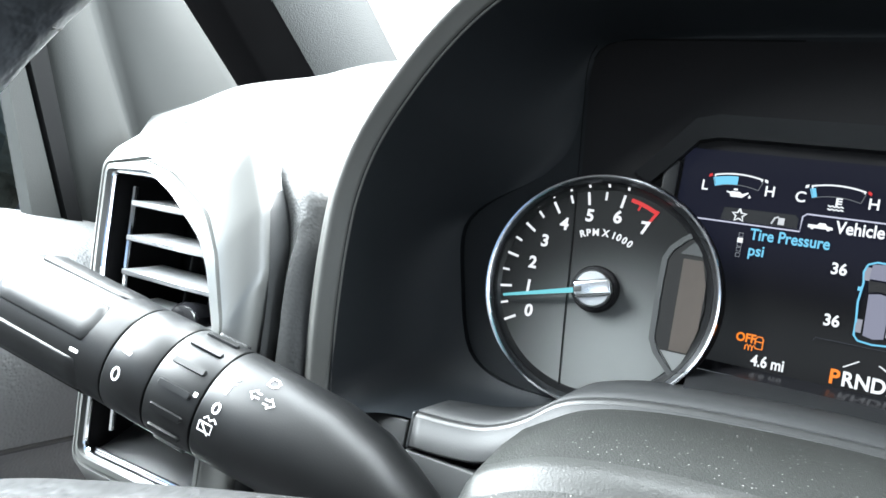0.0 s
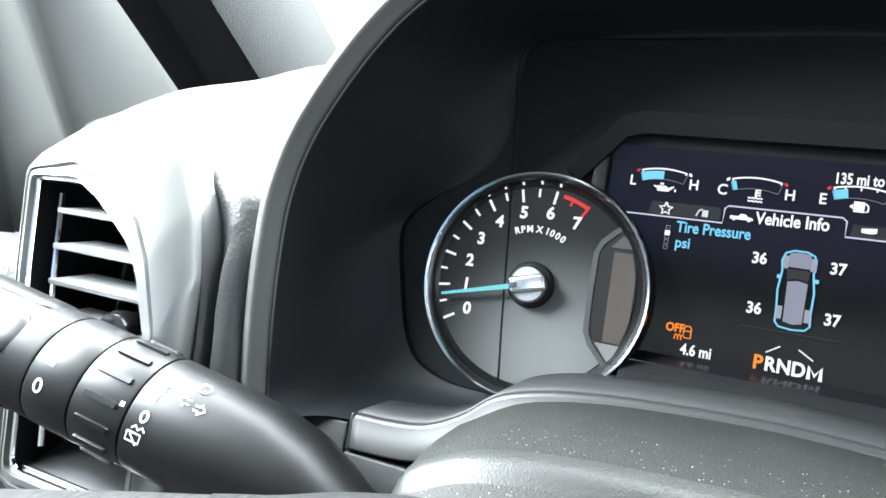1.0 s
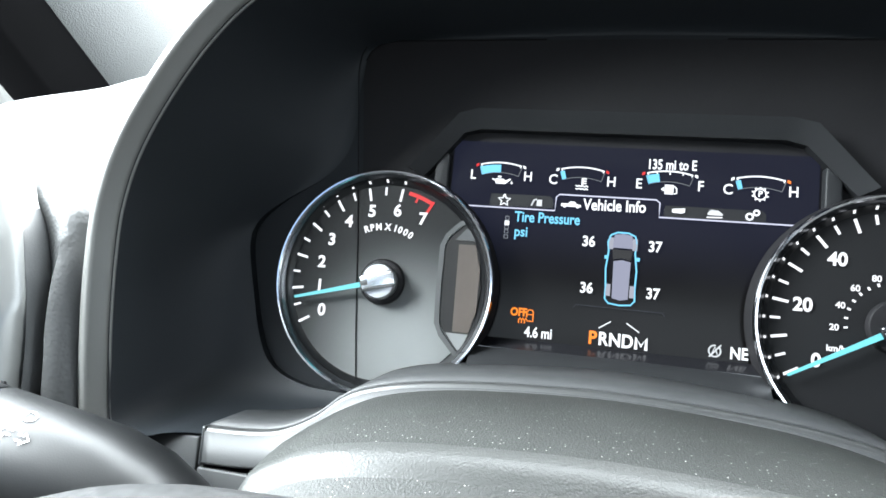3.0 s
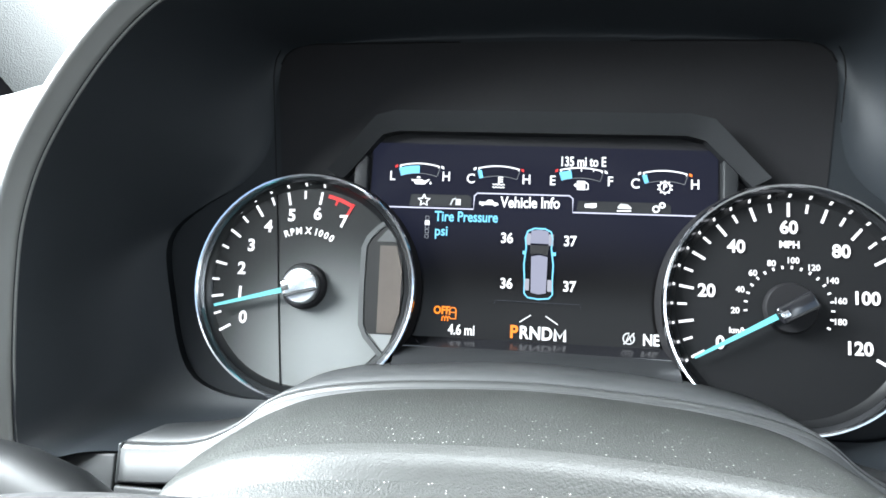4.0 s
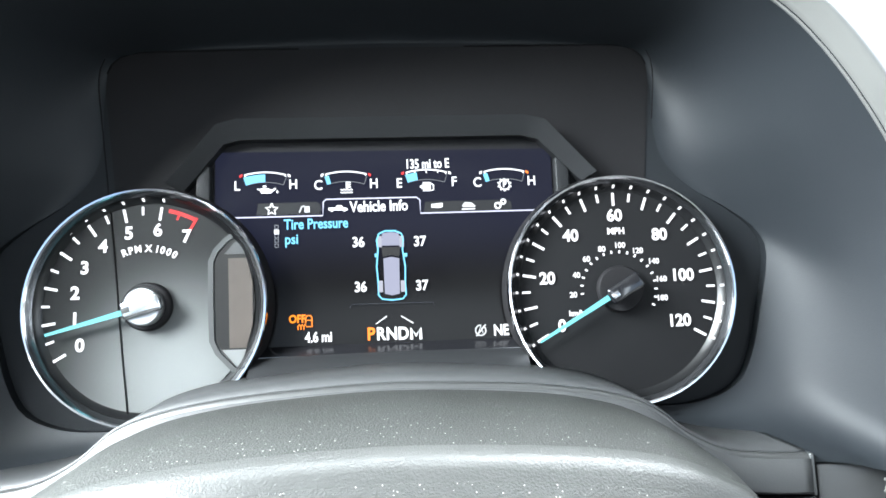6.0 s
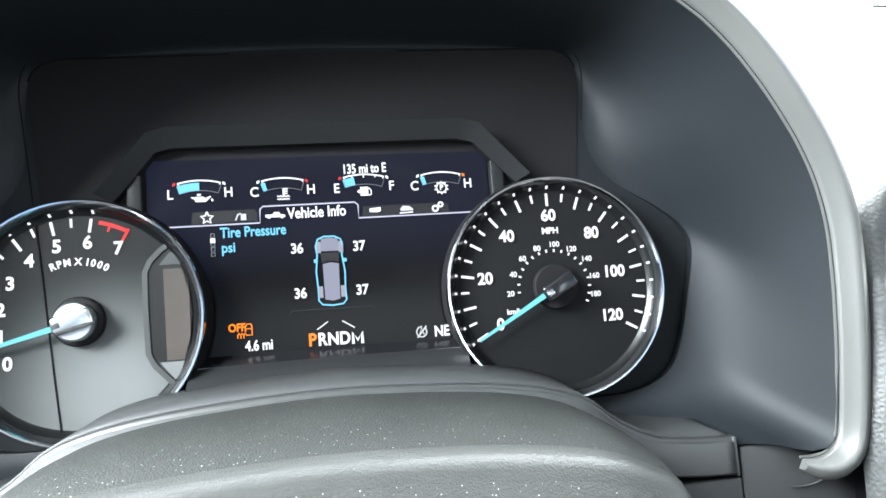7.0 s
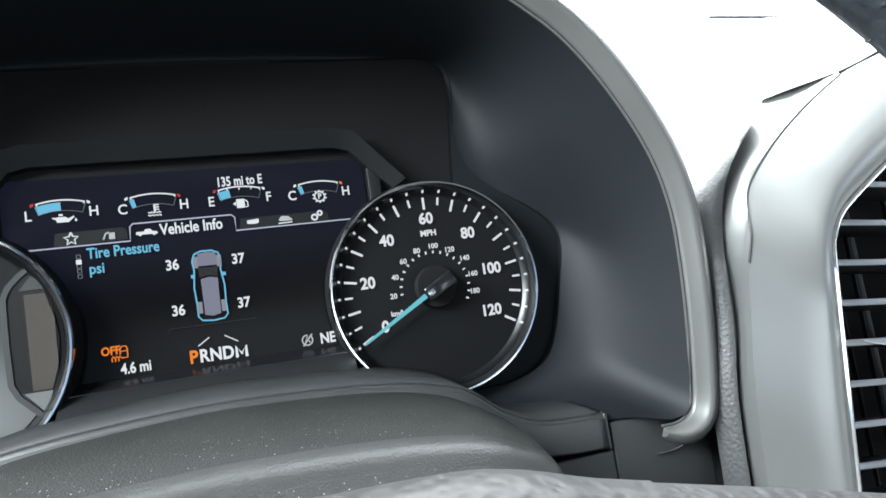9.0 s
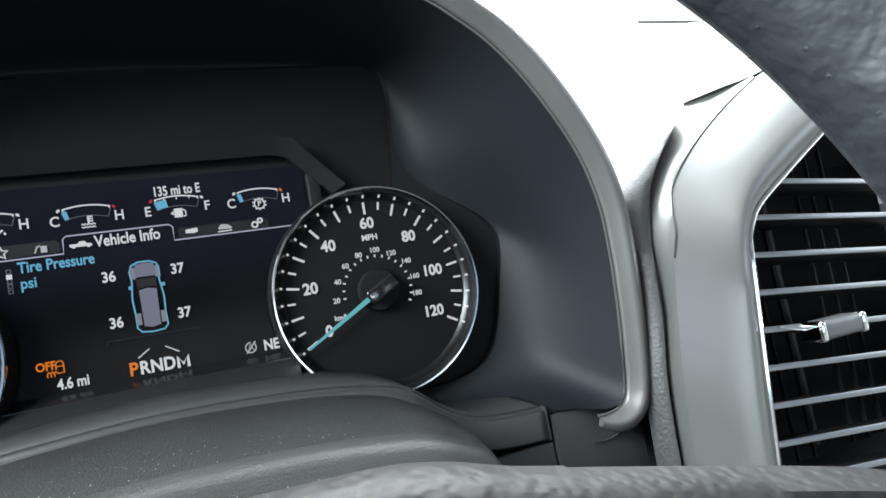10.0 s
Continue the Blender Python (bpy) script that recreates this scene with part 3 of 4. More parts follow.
def wall_tick(g, sx, a):
    """The end of a tick on the sloping inner wall."""
    s, k = math.sin(radians(a)), math.cos(radians(a))
    cx, w = (FACE[sx] + RING[sx]) / 2, 0.00055
    q = [(r, y, e) for r, y, e in ((0.0492, -0.0016, -1), (0.0492, -0.0016, 1), (0.0505, -0.0030, 1), (0.0505, -0.0030, -1))]
    part("wall_tick", ([(cx + r * s + e * k * w, y, r * k - e * s * w) for r, y, e in q], [(0, 1, 2, 3)]), L_DIAL, faces[g.name], smooth=False)


tacho = gauge("tachometer", "chrome-ringed engine speed gauge with white numerals and a lit needle", -1)
part("dial_centre", turned([(0.0480, -0.0003), (0.03, -0.0003), (0.0005, -0.0003)], centre=(-GX, 0, 0)), DIALHAZE, tacho, "dial centre with the lens haze put into its colour")
for i in range(13):
    a = -120 + 150 / 14 * i
    mark(tacho, -1, a, RT, RT - (0.0063 if i % 2 == 0 else 0.0040), 0.00115 if i % 2 == 0 else 0.0010)
    wall_tick(tacho, -1, a)
for i, r in enumerate((0.0334, 0.0318, 0.0324, 0.0333, 0.0345, 0.0352, 0.0358, 0.0370)):
    numeral(tacho, -1, -120 + 150 / 7 * i, r, str(i), 0.0082, bold=0.00027)
part("red_zone", band(arc(FACE[-1], 0, 0.0458, 13, 30, 10), 0.0018, -0.0006), L_RED, faces["tachometer"], smooth=False)
mark(tacho, -1, 29.6, RT, RT - 0.0075, 0.0012, L_RED, "red_tick")
mark(tacho, -1, 19.3, 0.045, 0.0425, 0.0009, L_RED, "red_tick")
for s, step in zip("RPMX1000", (0, 1, 2.15, 3.75, 5.1, 5.95, 6.95, 7.95)):
    a = 4.0 + (step - 3.98) * 6.3
    numeral(tacho, -1, a, 0.0270, s, 0.0046, turn=a, name="dial_word", bold=0.00017, narrow=0.92)
part("needle_pivot", turned([(0.0112, -0.0006), (0.0112, -0.0030), (0.0105, -0.0040), (0.0098, -0.0042), (0.0005, -0.0042)], 40, (-GX, 0, 0)), MASK, tacho, "dark needle pivot")
part("pivot_cap", turned([(0.0088, -0.0040), (0.0088, -0.0075), (0.0080, -0.0086), (0.0005, -0.0088)], 40, (-GX, 0, 0)), SATIN, tacho, "bright pivot cap")
part("display_cutout", band([(-0.0725, 0.0318), (-0.0752, 0.0300), (-0.0800, 0.0250), (-0.0822, 0.0200), (-0.0822, 0.0000), (-0.0816, -0.0170), (-0.0790, -0.0225), (-0.0715, -0.0305), (-0.0650, -0.0370)], 0.0024, -0.0014, 0.001), CUTRIM, tacho, "grey rim of the dial's cut-out")
part("cutout_floor", slab([(-0.0812, 0.0200), (-0.0745, 0.0295), (-0.0690, 0.0320), (-0.0645, 0.0260), (-0.0620, 0.0), (-0.0650, -0.0260), (-0.0700, -0.0305), (-0.0805, -0.0175)], -0.0008), CUTOUT, tacho, "dark floor of the dial's cut-out")
# brown tone carries the reflection on this piece of display surface
part("cutout_surface", slab([(-0.0742, 0.0212), (-0.0660, 0.0212), (-0.0630, 0.0100), (-0.0630, -0.0100), (-0.0660, -0.0205), (-0.0736, -0.0205)], -0.0011), CUTSHEEN, tacho, "brownish display surface inside the cut-out, reflection in its colour")
part("cutout_corner", slab([(-0.0770, -0.0212), (-0.0660, -0.0212), (-0.0690, -0.0290), (-0.0705, -0.0290)], -0.0011), DIALPALE, tacho, "pale corner of the dial's cut-out")
part("cutout_corner", slab([(-0.0760, 0.0232), (-0.0655, 0.0232), (-0.0670, 0.0270), (-0.0710, 0.0290)], -0.0011), CUTRIM, tacho, "grey corner of the dial's cut-out")


def needle(g, sx, a, tip, mat):
    s, k = math.sin(radians(a)), math.cos(radians(a))
    cx = sx * GX

    def at(r, e, y):
        return (cx + r * s + e * k, y, r * k - e * s)
    v = [at(0.006, -0.00125, -0.0066), at(0.006, 0.00125, -0.0066), at(tip, 0.00055, -0.0058), at(tip, -0.00055, -0.0058),
         at(0.006, -0.00125, -0.0054), at(0.006, 0.00125, -0.0054), at(tip, 0.00055, -0.0050), at(tip, -0.00055, -0.0050)]
    part("needle", (v, [(0, 1, 2, 3), (7, 6, 5, 4), (0, 4, 5, 1), (1, 5, 6, 2), (2, 6, 7, 3), (3, 7, 4, 0)]), mat, g, "lit pale blue needle", smooth=False)
    # needle root: a long rounded block over the pivot
    turn = Matrix.Translation((cx, 0, 0)) @ Matrix.Rotation(radians(a), 4, "Y")
    bm = box(-0.0042, 0.0042, -0.0112, -0.0072, -0.0090, 0.0088, 0.0019, 5)
    bm.transform(turn)
    notch = box(-0.0014, 0.0014, -0.0114, -0.0100, 0.0042, 0.0080, 0.0005, 2)
    notch.transform(turn)
    return bm, notch


root, notch = needle(tacho, -1, -104.6, 0.0448, L_NEEDLE)
root = part("needle_root", root, PEARL, tacho, "bright needle root")
part("notch", notch, CUTRIM, root, "dark notch in the needle root")

speedo = gauge("speedometer", "chrome-ringed speed gauge with white numerals on black and a lit needle", 1)
for i in range(25):
    a = -120 + 10 * i
    mark(speedo, 1, a, RT, RT - (0.0063 if i % 2 == 0 else 0.0040), 0.00115 if i % 2 == 0 else 0.0010)
    wall_tick(speedo, 1, a)
for i, r in enumerate((0.0332, 0.0352, 0.0344, 0.0356, 0.0335, 0.0318, 0.0324)):
    numeral(speedo, 1, -120 + 40 * i, r, str(20 * i), 0.0079, bold=0.00026, narrow=0.96)
lettering("dial_word", "MPH", 0.0043, face_pose(GX + 0.0002, 0.0280, -0.0008), L_DIAL, faces["speedometer"], 0.00016)
for v in range(20, 200, 10):
    mark(speedo, 1, -120 + 1.2427 * v, 0.0188, 0.0174, 0.0008, name="small_tick")
    if v % 20 == 0:
        numeral(speedo, 1, -120 + 1.2427 * v, {20: 0.0226, 40: 0.0217, 80: 0.0208, 100: 0.0211, 120: 0.0208, 160: 0.0212, 180: 0.0212, 140: 0.0218}.get(v, 0.0212), str(v), 0.0037, bold=0.00010, name="small_numeral")
lettering("dial_word", "km/h", 0.0036, face_pose(GX - 0.0215, -0.0108, -0.0008), L_DIAL, faces["speedometer"], 0.00012)
part("needle_pivot", turned([(0.0112, -0.0006), (0.0112, -0.0030), (0.0104, -0.0040), (0.0005, -0.0042)], 40, (GX, 0, 0)), MASK, speedo, "dark needle pivot")
root, notch = needle(speedo, 1, -120, 0.0468, L_NEEDLE)
root = part("needle_root", root, GLOSS, speedo, "glossy black needle root")
part("notch", notch, PEARL, root, "pale notch in the needle root")

# ---- steering column cover ----
RIDGE = [(0.0, -0.0360), (0.044, -0.0378), (0.074, -0.0408), (0.095, -0.0450), (0.109, -0.0505), (0.122, -0.0610), (0.137, -0.0685), (0.153, -0.0710), (0.1715, -0.0718)]
ridge = spline([(x, 0, z) for x, z in [(-x, z) for x, z in reversed(RIDGE[1:])] + RIDGE], 90)
closeout = thing("column_closeout", "soft black gap cover over the steering column", "trim")
rows = []
for dy, dz, k in ((0.036, 0.0055, 0.96), (0.018, 0.0025, 0.985), (0.0028, 0.0002, 1.0), (0.0014, 0.0001, 1.0), (0.0004, -0.0003, 1.0), (-0.0003, -0.0010, 1.0), (-0.0006, -0.0020, 1.0), (-0.0006, -0.0155, 1.0), (0.003, -0.0165, 1.0)):
    rows.append([(v.x * k, -0.040 + dy, v.z + dz) for v in ridge])
part("cover_sheet", loft(rows[:3]), SATINBLACK, closeout, thick=0.0016)
part("rolled_lip", loft(rows[2:7]), LIP_SOFT, closeout, "satin rolled edge of the gap cover")
part("front_strip", loft(rows[6:]), SATINBLACK, closeout, "black front strip of the gap cover", thick=0.0010)
part("lower_bead", sweep(rows[-2], 0.0006, 6), SEAM, closeout, "thin dark gap under the strip")
for sx in (-1, 1):
    part("end_tab", box(min(sx * 0.1712, sx * 0.1732), max(sx * 0.1712, sx * 0.1732), -0.041, -0.020, -0.0885, -0.0715, 0.0008), BLACK, closeout, "end of the gap cover")
lower = thing("column_gap_panel", "black panel under the gap cover beside the steering column", "trim", "structure")
part("panel", box(-0.1740, 0.1740, -0.0402, -0.030, -0.150, -0.0893, 0.0012), SATINBLACK, lower)
for sx in (-1, 1):
    part("side_panel", box(min(sx * 0.1744, sx * 0.2270), max(sx * 0.1744, sx * 0.2270), -0.0400, -0.030, -0.150, -0.0765, 0.0012), SATINBLACK, lower, "black panel beside the gap cover")

column = thing("steering_column_cover", "dusty grained black plastic steering column cover", "column cover")


def arch(w, top, drop, y, low):
    """A cross-section of the column cover: flat on top, falling away at the sides."""
    pts = [(0.0, top), (0.36 * w, top - 0.06 * drop), (0.60 * w, top - 0.16 * drop), (0.78 * w, top - 0.32 * drop), (0.90 * w, top - 0.56 * drop), (0.98 * w, top - 0.86 * drop), (1.05 * w, low)]
    return spline([(x, y, z) for x, z in [(-x, z) for x, z in reversed(pts[1:])] + pts], 61)


secs = [arch(0.121, -0.0385, 0.033, -0.0395, -0.100), arch(0.122, -0.0395, 0.032, -0.055, -0.103), arch(0.122, -0.0436, 0.030, -0.078, -0.106), arch(0.122, -0.0476, 0.028, -0.089, -0.108),
        arch(0.122, -0.0503, 0.027, -0.0950, -0.110), arch(0.122, -0.0522, 0.026, -0.0985, -0.112), arch(0.1218, -0.0538, 0.026, -0.1008, -0.113), arch(0.1213, -0.0560, 0.026, -0.1026, -0.115),
        arch(0.1205, -0.0592, 0.026, -0.1050, -0.1165), arch(0.119, -0.0650, 0.026, -0.1105, -0.118), arch(0.114, -0.0800, 0.025, -0.125, -0.125), arch(0.10, -0.105, 0.02, -0.14, -0.14)]
part("upper_cover", loft(secs[:5]), SHROUD, column, sharp=80)
# edge strip made paler and glossier to stand in for the ridge's highlight
part("glossy_edge", loft(secs[4:9]), EDGEGLOSS, column, "glossier, slightly paler edge of the column cover, for its highlight", sharp=80)
part("front_face", loft(secs[8:]), SHROUD, column, "front face of the column cover", sharp=80)

# ---- turn-signal stalk ----
stalk = thing("turn_signal_stalk", "thick black turn-signal and wiper stalk with white printed symbols", "control stalk")
SA, SB = Vector((-0.326, -0.1075, -0.0634)), Vector((-0.182, -0.0775, -0.0924))
SR = 0.0243
axis = (SB - SA).normalized()
SLEN = (SB - SA).length
side = axis.cross(Vector((0, 0, 1))).normalized()
if side.y > 0:
    side = -side
top_dir = side.cross(axis)
if top_dir.z < 0:
    top_dir = -top_dir


def stalk_ring(s, r, n=48):
    c0 = SA + axis * (s * SLEN) + Vector((0, 0.01, -0.055)) * max(s - 1.02, 0)
    return [c0 + (side * math.cos(f) + top_dir * math.sin(f)) * (r * SR) for f in np.linspace(0, 2 * math.pi, n, endpoint=False)]


def stalk_part(name, rows, label=""):
    return part(name, loft([stalk_ring(s, r) for s, r in rows], True), STALK, stalk, label)


def ribs(owner, s0, s1, angles, half, height, r):
    """Low raised bars with flat tops and rounded ends along the stalk; half is half a bar's width in degrees."""
    for f in angles:
        rows = []
        for u in np.linspace(-1, 1, 15):
            end = max((abs(u) - 0.86) / 0.14, 0.0)
            w = half * math.sqrt(max(1 - end * end, 0.02))
            row = []
            for k, h in ((-1, -0.5), (-0.97, 0.55), (-0.88, 1), (-0.4, 1), (0, 1), (0.4, 1), (0.88, 1), (0.97, 0.55), (1, -0.5)):
                a = radians(f + k * w)
                lift = height * (h if abs(u) < 1 else min(h, -0.5))
                row.append(SA + axis * (SLEN * (s0 + (u + 1) / 2 * (s1 - s0))) + (side * math.cos(a) + top_dir * math.sin(a)) * (SR * r + lift))
            rows.append(row)
        part("rib", loft(rows), STALK, owner, sharp=50)


grip = stalk_part("end_grip", ((-0.245, 0.1), (-0.243, 0.45), (-0.232, 0.70), (-0.205, 0.87), (-0.165, 0.945), (-0.10, 0.965), (0.10, 0.985), (0.285, 1.0), (0.294, 0.99), (0.297, 0.95)), "ribbed end grip")
ribs(grip, -0.16, 0.225, (-32, 31, 94, 157, 220, 283), 22, 0.0009, 0.985)
collar = stalk_part("fixed_collar", ((0.298, 0.95), (0.301, 0.99), (0.306, 1.005), (0.442, 1.015), (0.448, 1.0), (0.450, 0.96)))
wiper = stalk_part("wiper_ring", ((0.452, 0.96), (0.455, 1.0), (0.460, 1.01), (0.606, 1.01), (0.612, 1.0), (0.615, 0.96)), "ribbed wiper ring")
ribs(wiper, 0.474, 0.592, range(-132, 228, 24), 3.2, 0.0011, 1.008)
stem = stalk_part("stalk_body", ((0.617, 0.96), (0.620, 1.0), (0.626, 1.012), (0.80, 1.0), (0.95, 0.975), (1.08, 0.93), (1.17, 0.86), (1.25, 0.75), (1.32, 0.60), (1.40, 0.5)), "tapering stalk body")
for s in (0.2975, 0.451, 0.616):
    part("joint", loft([stalk_ring(s - 0.004, 0.955), stalk_ring(s + 0.004, 0.955)], True), GAPDARK, stalk, "dark joint between the rings")


def on_stalk(name, s, f, data, r=0.0248):
    """A printed sign, drawn in millimetres along and round the stalk."""
    verts, polys = data
    out = []
    for x, y, z in verts:
        a = radians(f) + z / r
        out.append(SA + axis * (s * SLEN + x) + (side * math.cos(a) + top_dir * math.sin(a)) * (r + 0.00005 - y))
    return part(name, (out, polys), WHITE, grip if s < 0.29 else collar if s < 0.45 else wiper if s < 0.61 else stem, "white printed sign", smooth=False)


def mm(pts, w=0.7):
    return band([(x / 1000, z / 1000) for x, z in pts], w / 1000, 0.0, 0.0001)


def oval(rx, rz, n=17):
    return [(rx * math.cos(t), rz * math.sin(t)) for t in np.linspace(0, 2 * math.pi, n)]


on_stalk("printed_bar", 0.190, -2, mm([(-2.2, 0), (2.2, 0)], 1.6), 0.0242)
on_stalk("printed_zero", 0.348, -2, mm(oval(1.6, 2.7), 0.95))
for f in (21, 37):
    on_stalk("printed_bar", 0.350, f, mm([(-2.2, 0.2), (2.2, -0.2)], 1.6))
on_stalk("printed_dot", 0.597, 16, mm([(-0.9, 0), (0.9, 0)], 1.8))
on_stalk("printed_zero", 0.669, 14, mm(oval(1.4, 2.0), 0.85))
on_stalk("printed_one", 0.670, 33, mm([(0, -2.1), (0, 2.1)], 0.9))
on_stalk("printed_two", 0.672, 45, mm([(-1.2, 1.4), (0.2, 1.8), (1, 0.8), (-1.2, -1.6), (1.2, -1.6)], 0.7))
on_stalk("wiper_sign", 0.660, -6, mm([(-3.0, 1.7), (3.0, 1.7), (3.0, -1.9), (-3.0, -1.9), (-3.0, 1.7)], 0.7))
on_stalk("wiper_arm_sign", 0.660, -6, mm([(2.0, -3.0), (-1.6, 1.0)], 0.7))
on_stalk("spray_sign", 0.668, 3, mm([(-3.0, -0.7), (-1.5, 0.7), (0, -0.7), (1.5, 0.7), (3.0, -0.7)], 0.7))
for e in (-1, 1):
    on_stalk("arrow_sign", 0.765 + e * 0.020, 40 - e * 1, mm([(e * -1.8, 1.0), (e * 0.4, 1.0), (e * 0.4, 2.2), (e * 3.0, 0), (e * 0.4, -2.2), (e * 0.4, -1.0), (e * -1.8, -1.0)], 0.6))
on_stalk("beam_sign", 0.762, 60, mm([(-2.0, 2.0), (0.4, 2.3), (2.2, 1.0), (2.2, -1.0), (0.4, -2.3), (-2.0, -2.0), (-2.0, 2.0)], 0.7))

# ---- dash beside the binnacle ----
SIDES = {-1: ("dash_side_pad_left", [(0.2370, -0.150), (0.2413, -0.0645), (0.2447, -0.0430), (0.2470, -0.0224), (0.2480, -0.0096), (0.2540, 0.0090), (0.2660, 0.0276), (0.2713, 0.0385)],
              [(0.2415, -0.152), (0.2435, -0.060), (0.2478, -0.0235), (0.2515, -0.0080), (0.2565, 0.0090), (0.2675, 0.0280), (0.2725, 0.0388)]),
         1: ("dash_side_pad_right", [(0.2290, -0.150), (0.2322, -0.0785), (0.2389, -0.0400), (0.2410, -0.0050), (0.2466, 0.0210), (0.2545, 0.0360), (0.2680, 0.0528), (0.2835, 0.0710)],
             [(0.2275, -0.150), (0.2320, -0.0770), (0.2375, -0.0400), (0.2425, -0.0120), (0.2465, 0.0000), (0.2515, 0.0110), (0.2600, 0.0255), (0.2785, 0.0448), (0.3045, 0.0638), (0.3325, 0.0800)])}


def seam_y(z):
    return -0.071 + 0.4 * min(max(z, 0), 0.024)


for sx, (name, line, seam) in SIDES.items():
    pad = thing(name, "grained dark vinyl roll beside the binnacle trim", "dash trim", "structure")
    cr = spline([(sx * x, -0.058, z) for x, z in line], 44)
    tip = line[-1]
    back = spline([(sx * x, -0.052 + 0.016 * min(max((z + 0.015) / 0.035, 0), 1), z) for x, z in [(0.2200, -0.150), (0.2230, -0.0785), (0.2275, -0.040), (0.2290, -0.008), (0.2295, 0.010), (0.2310, 0.024), tuple(0.5 * a + 0.5 * b for a, b in zip(line[-2], (0.2350, 0.036))), tip]], 44)
    fade = [min(1.0, (43 - i) / 7) for i in range(44)]
    swell = 0.0075 if sx > 0 else 0.0110
    mid = [a.lerp(b, 0.30) + Vector((0, -swell * f, 0.001)) for a, b, f in zip(back, cr, fade)]
    mid2 = [a.lerp(b, 0.62) + Vector((0, -swell * f, 0.0005)) for a, b, f in zip(back, cr, fade)]
    mid4 = [a.lerp(b, 0.88) + Vector((0, -0.0035 * f, 0)) for a, b, f in zip(back, cr, fade)]
    part("vinyl_roll", loft([back, mid, mid2, mid4, cr, [v + Vector((0, 0.012, 0)) for v in cr]]), LEATHER, pad, "grained vinyl roll", sharp=60)
    edge = spline([(sx * x, seam_y(z) if sx > 0 else -0.069, z) for x, z in seam], 44)
    # right panel's sunk shape and silver colour stand in for the strong light there
    sunk = 0.015 if sx > 0 else 0.0
    crd = [v + Vector((0, 0.004 + sunk * min(max((v.z - 0.004) / 0.04, 0.0), 1.0), 0)) for v in cr]
    mid3 = [a.lerp(b, 0.5) + Vector((0, -0.002, 0)) for a, b in zip(crd, edge)]
    behind = [v + Vector((0, 0.004, 0)) for v in edge]
    if sx > 0:
        mid3 = [[a.lerp(b, f) + Vector((0, -0.003, 0)) * math.sin(math.pi * f) for a, b in zip(crd, edge)] for f in (0.2, 0.4, 0.6, 0.8)]
    else:
        mid3 = [mid3]
    skins = [crd, *mid3, edge, behind]
    if sx > 0:  # the top end runs on under the dash pad
        skins = [[*row, row[-1] + Vector((0.003, 0.003, 0.004)), row[-1] + Vector((0.006, 0.014, 0.008))] for row in skins]
    part("filler_panel", loft(skins), SILVER if sx > 0 else FILLER, pad, "smooth filler panel")


# ---- air vents ----
def vent(name, label, face_y, inner_line, opening, slats, x_open, vanes, sx, lean=0.0):
    """A silver vent surround with its opening, slats and vanes; lines run from the bottom up."""
    v = thing(name, label, "air vent", group="dashboard air vents")
    n = 50
    a = spline([(x, seam_y(z), z) for x, z in inner_line], n)
    o = spline([(x, face_y, z) for x, z in opening], n)
    rolls = ((0, 0), (0.05, -0.0008), (0.15, -0.0025), (0.30, -0.0050), (0.45, -0.0072), (0.60, -0.0088), (0.68, -0.0092), (0.75, -0.0088), (0.82, -0.0072), (0.91, -0.0045), (1, -0.0010))
    part("surround", loft([[p.lerp(q, f) + Vector((0, dy, 0)) for p, q in zip(a, o)] for f, dy in rolls]), SILVER, v, "silver satin surround", sharp=80)
    part("chrome_edge", sweep([p + Vector((0, -0.001, 0)) for p in o], 0.0016, 8), CHROME, v, "bright edge of the opening")
    part("opening_wall", loft([o, [p + Vector((sx * 0.004, 0.05, 0)) for p in o]]), DUCT, v, "dark wall of the opening")
    for x0, x1, z in slats:
        bm = box(min(x0, x1), max(x0, x1), face_y + 0.006, face_y + 0.026, z - 0.0013, z + 0.0013, 0.0008, 2)
        be = box(min(x0, x1), max(x0, x1), face_y + 0.0045, face_y + 0.0064, z - 0.0015, z + 0.0017, 0.0007, 2)
        tip = Matrix.Translation((x0, face_y, z)) @ Matrix.Rotation(radians(lean), 4, "Y") @ Matrix.Rotation(radians(-8), 4, "X") @ Matrix.Translation((-x0, -face_y, -z))
        bm.transform(tip)
        be.transform(tip)
        slat = part("slat", bm, SLAT, v)
        part("slat_edge", be, SATIN, slat, "bright front edge of the slat")
    for x in vanes:
        part("vane", box(x - 0.0005, x + 0.0005, face_y + 0.031, face_y + 0.034, -0.135, 0.060, 0.0004, 1), VANE, v)
    part("duct", box(min(x_open), max(x_open), face_y + 0.056, face_y + 0.058, -0.145, 0.030), DUCT, v, "dark duct")
    return v


def rounded(poly, r, y_of, n=6):
    """A closed outline with rounded corners, n points to each corner."""
    out = []
    for i, (x, z) in enumerate(poly):
        p, a, b = Vector((x, z)), Vector(poly[i - 1]), Vector(poly[(i + 1) % len(poly)])
        u = p + (a - p).normalized() * min(r, 0.45 * (a - p).length)
        w = p + (b - p).normalized() * min(r, 0.45 * (b - p).length)
        for k in range(n):
            t = k / (n - 1)
            q = u * (1 - t) ** 2 + p * (2 * t * (1 - t)) + w * t ** 2
            out.append(Vector((q.x, y_of(q.x, q.y), q.y)))
    return out


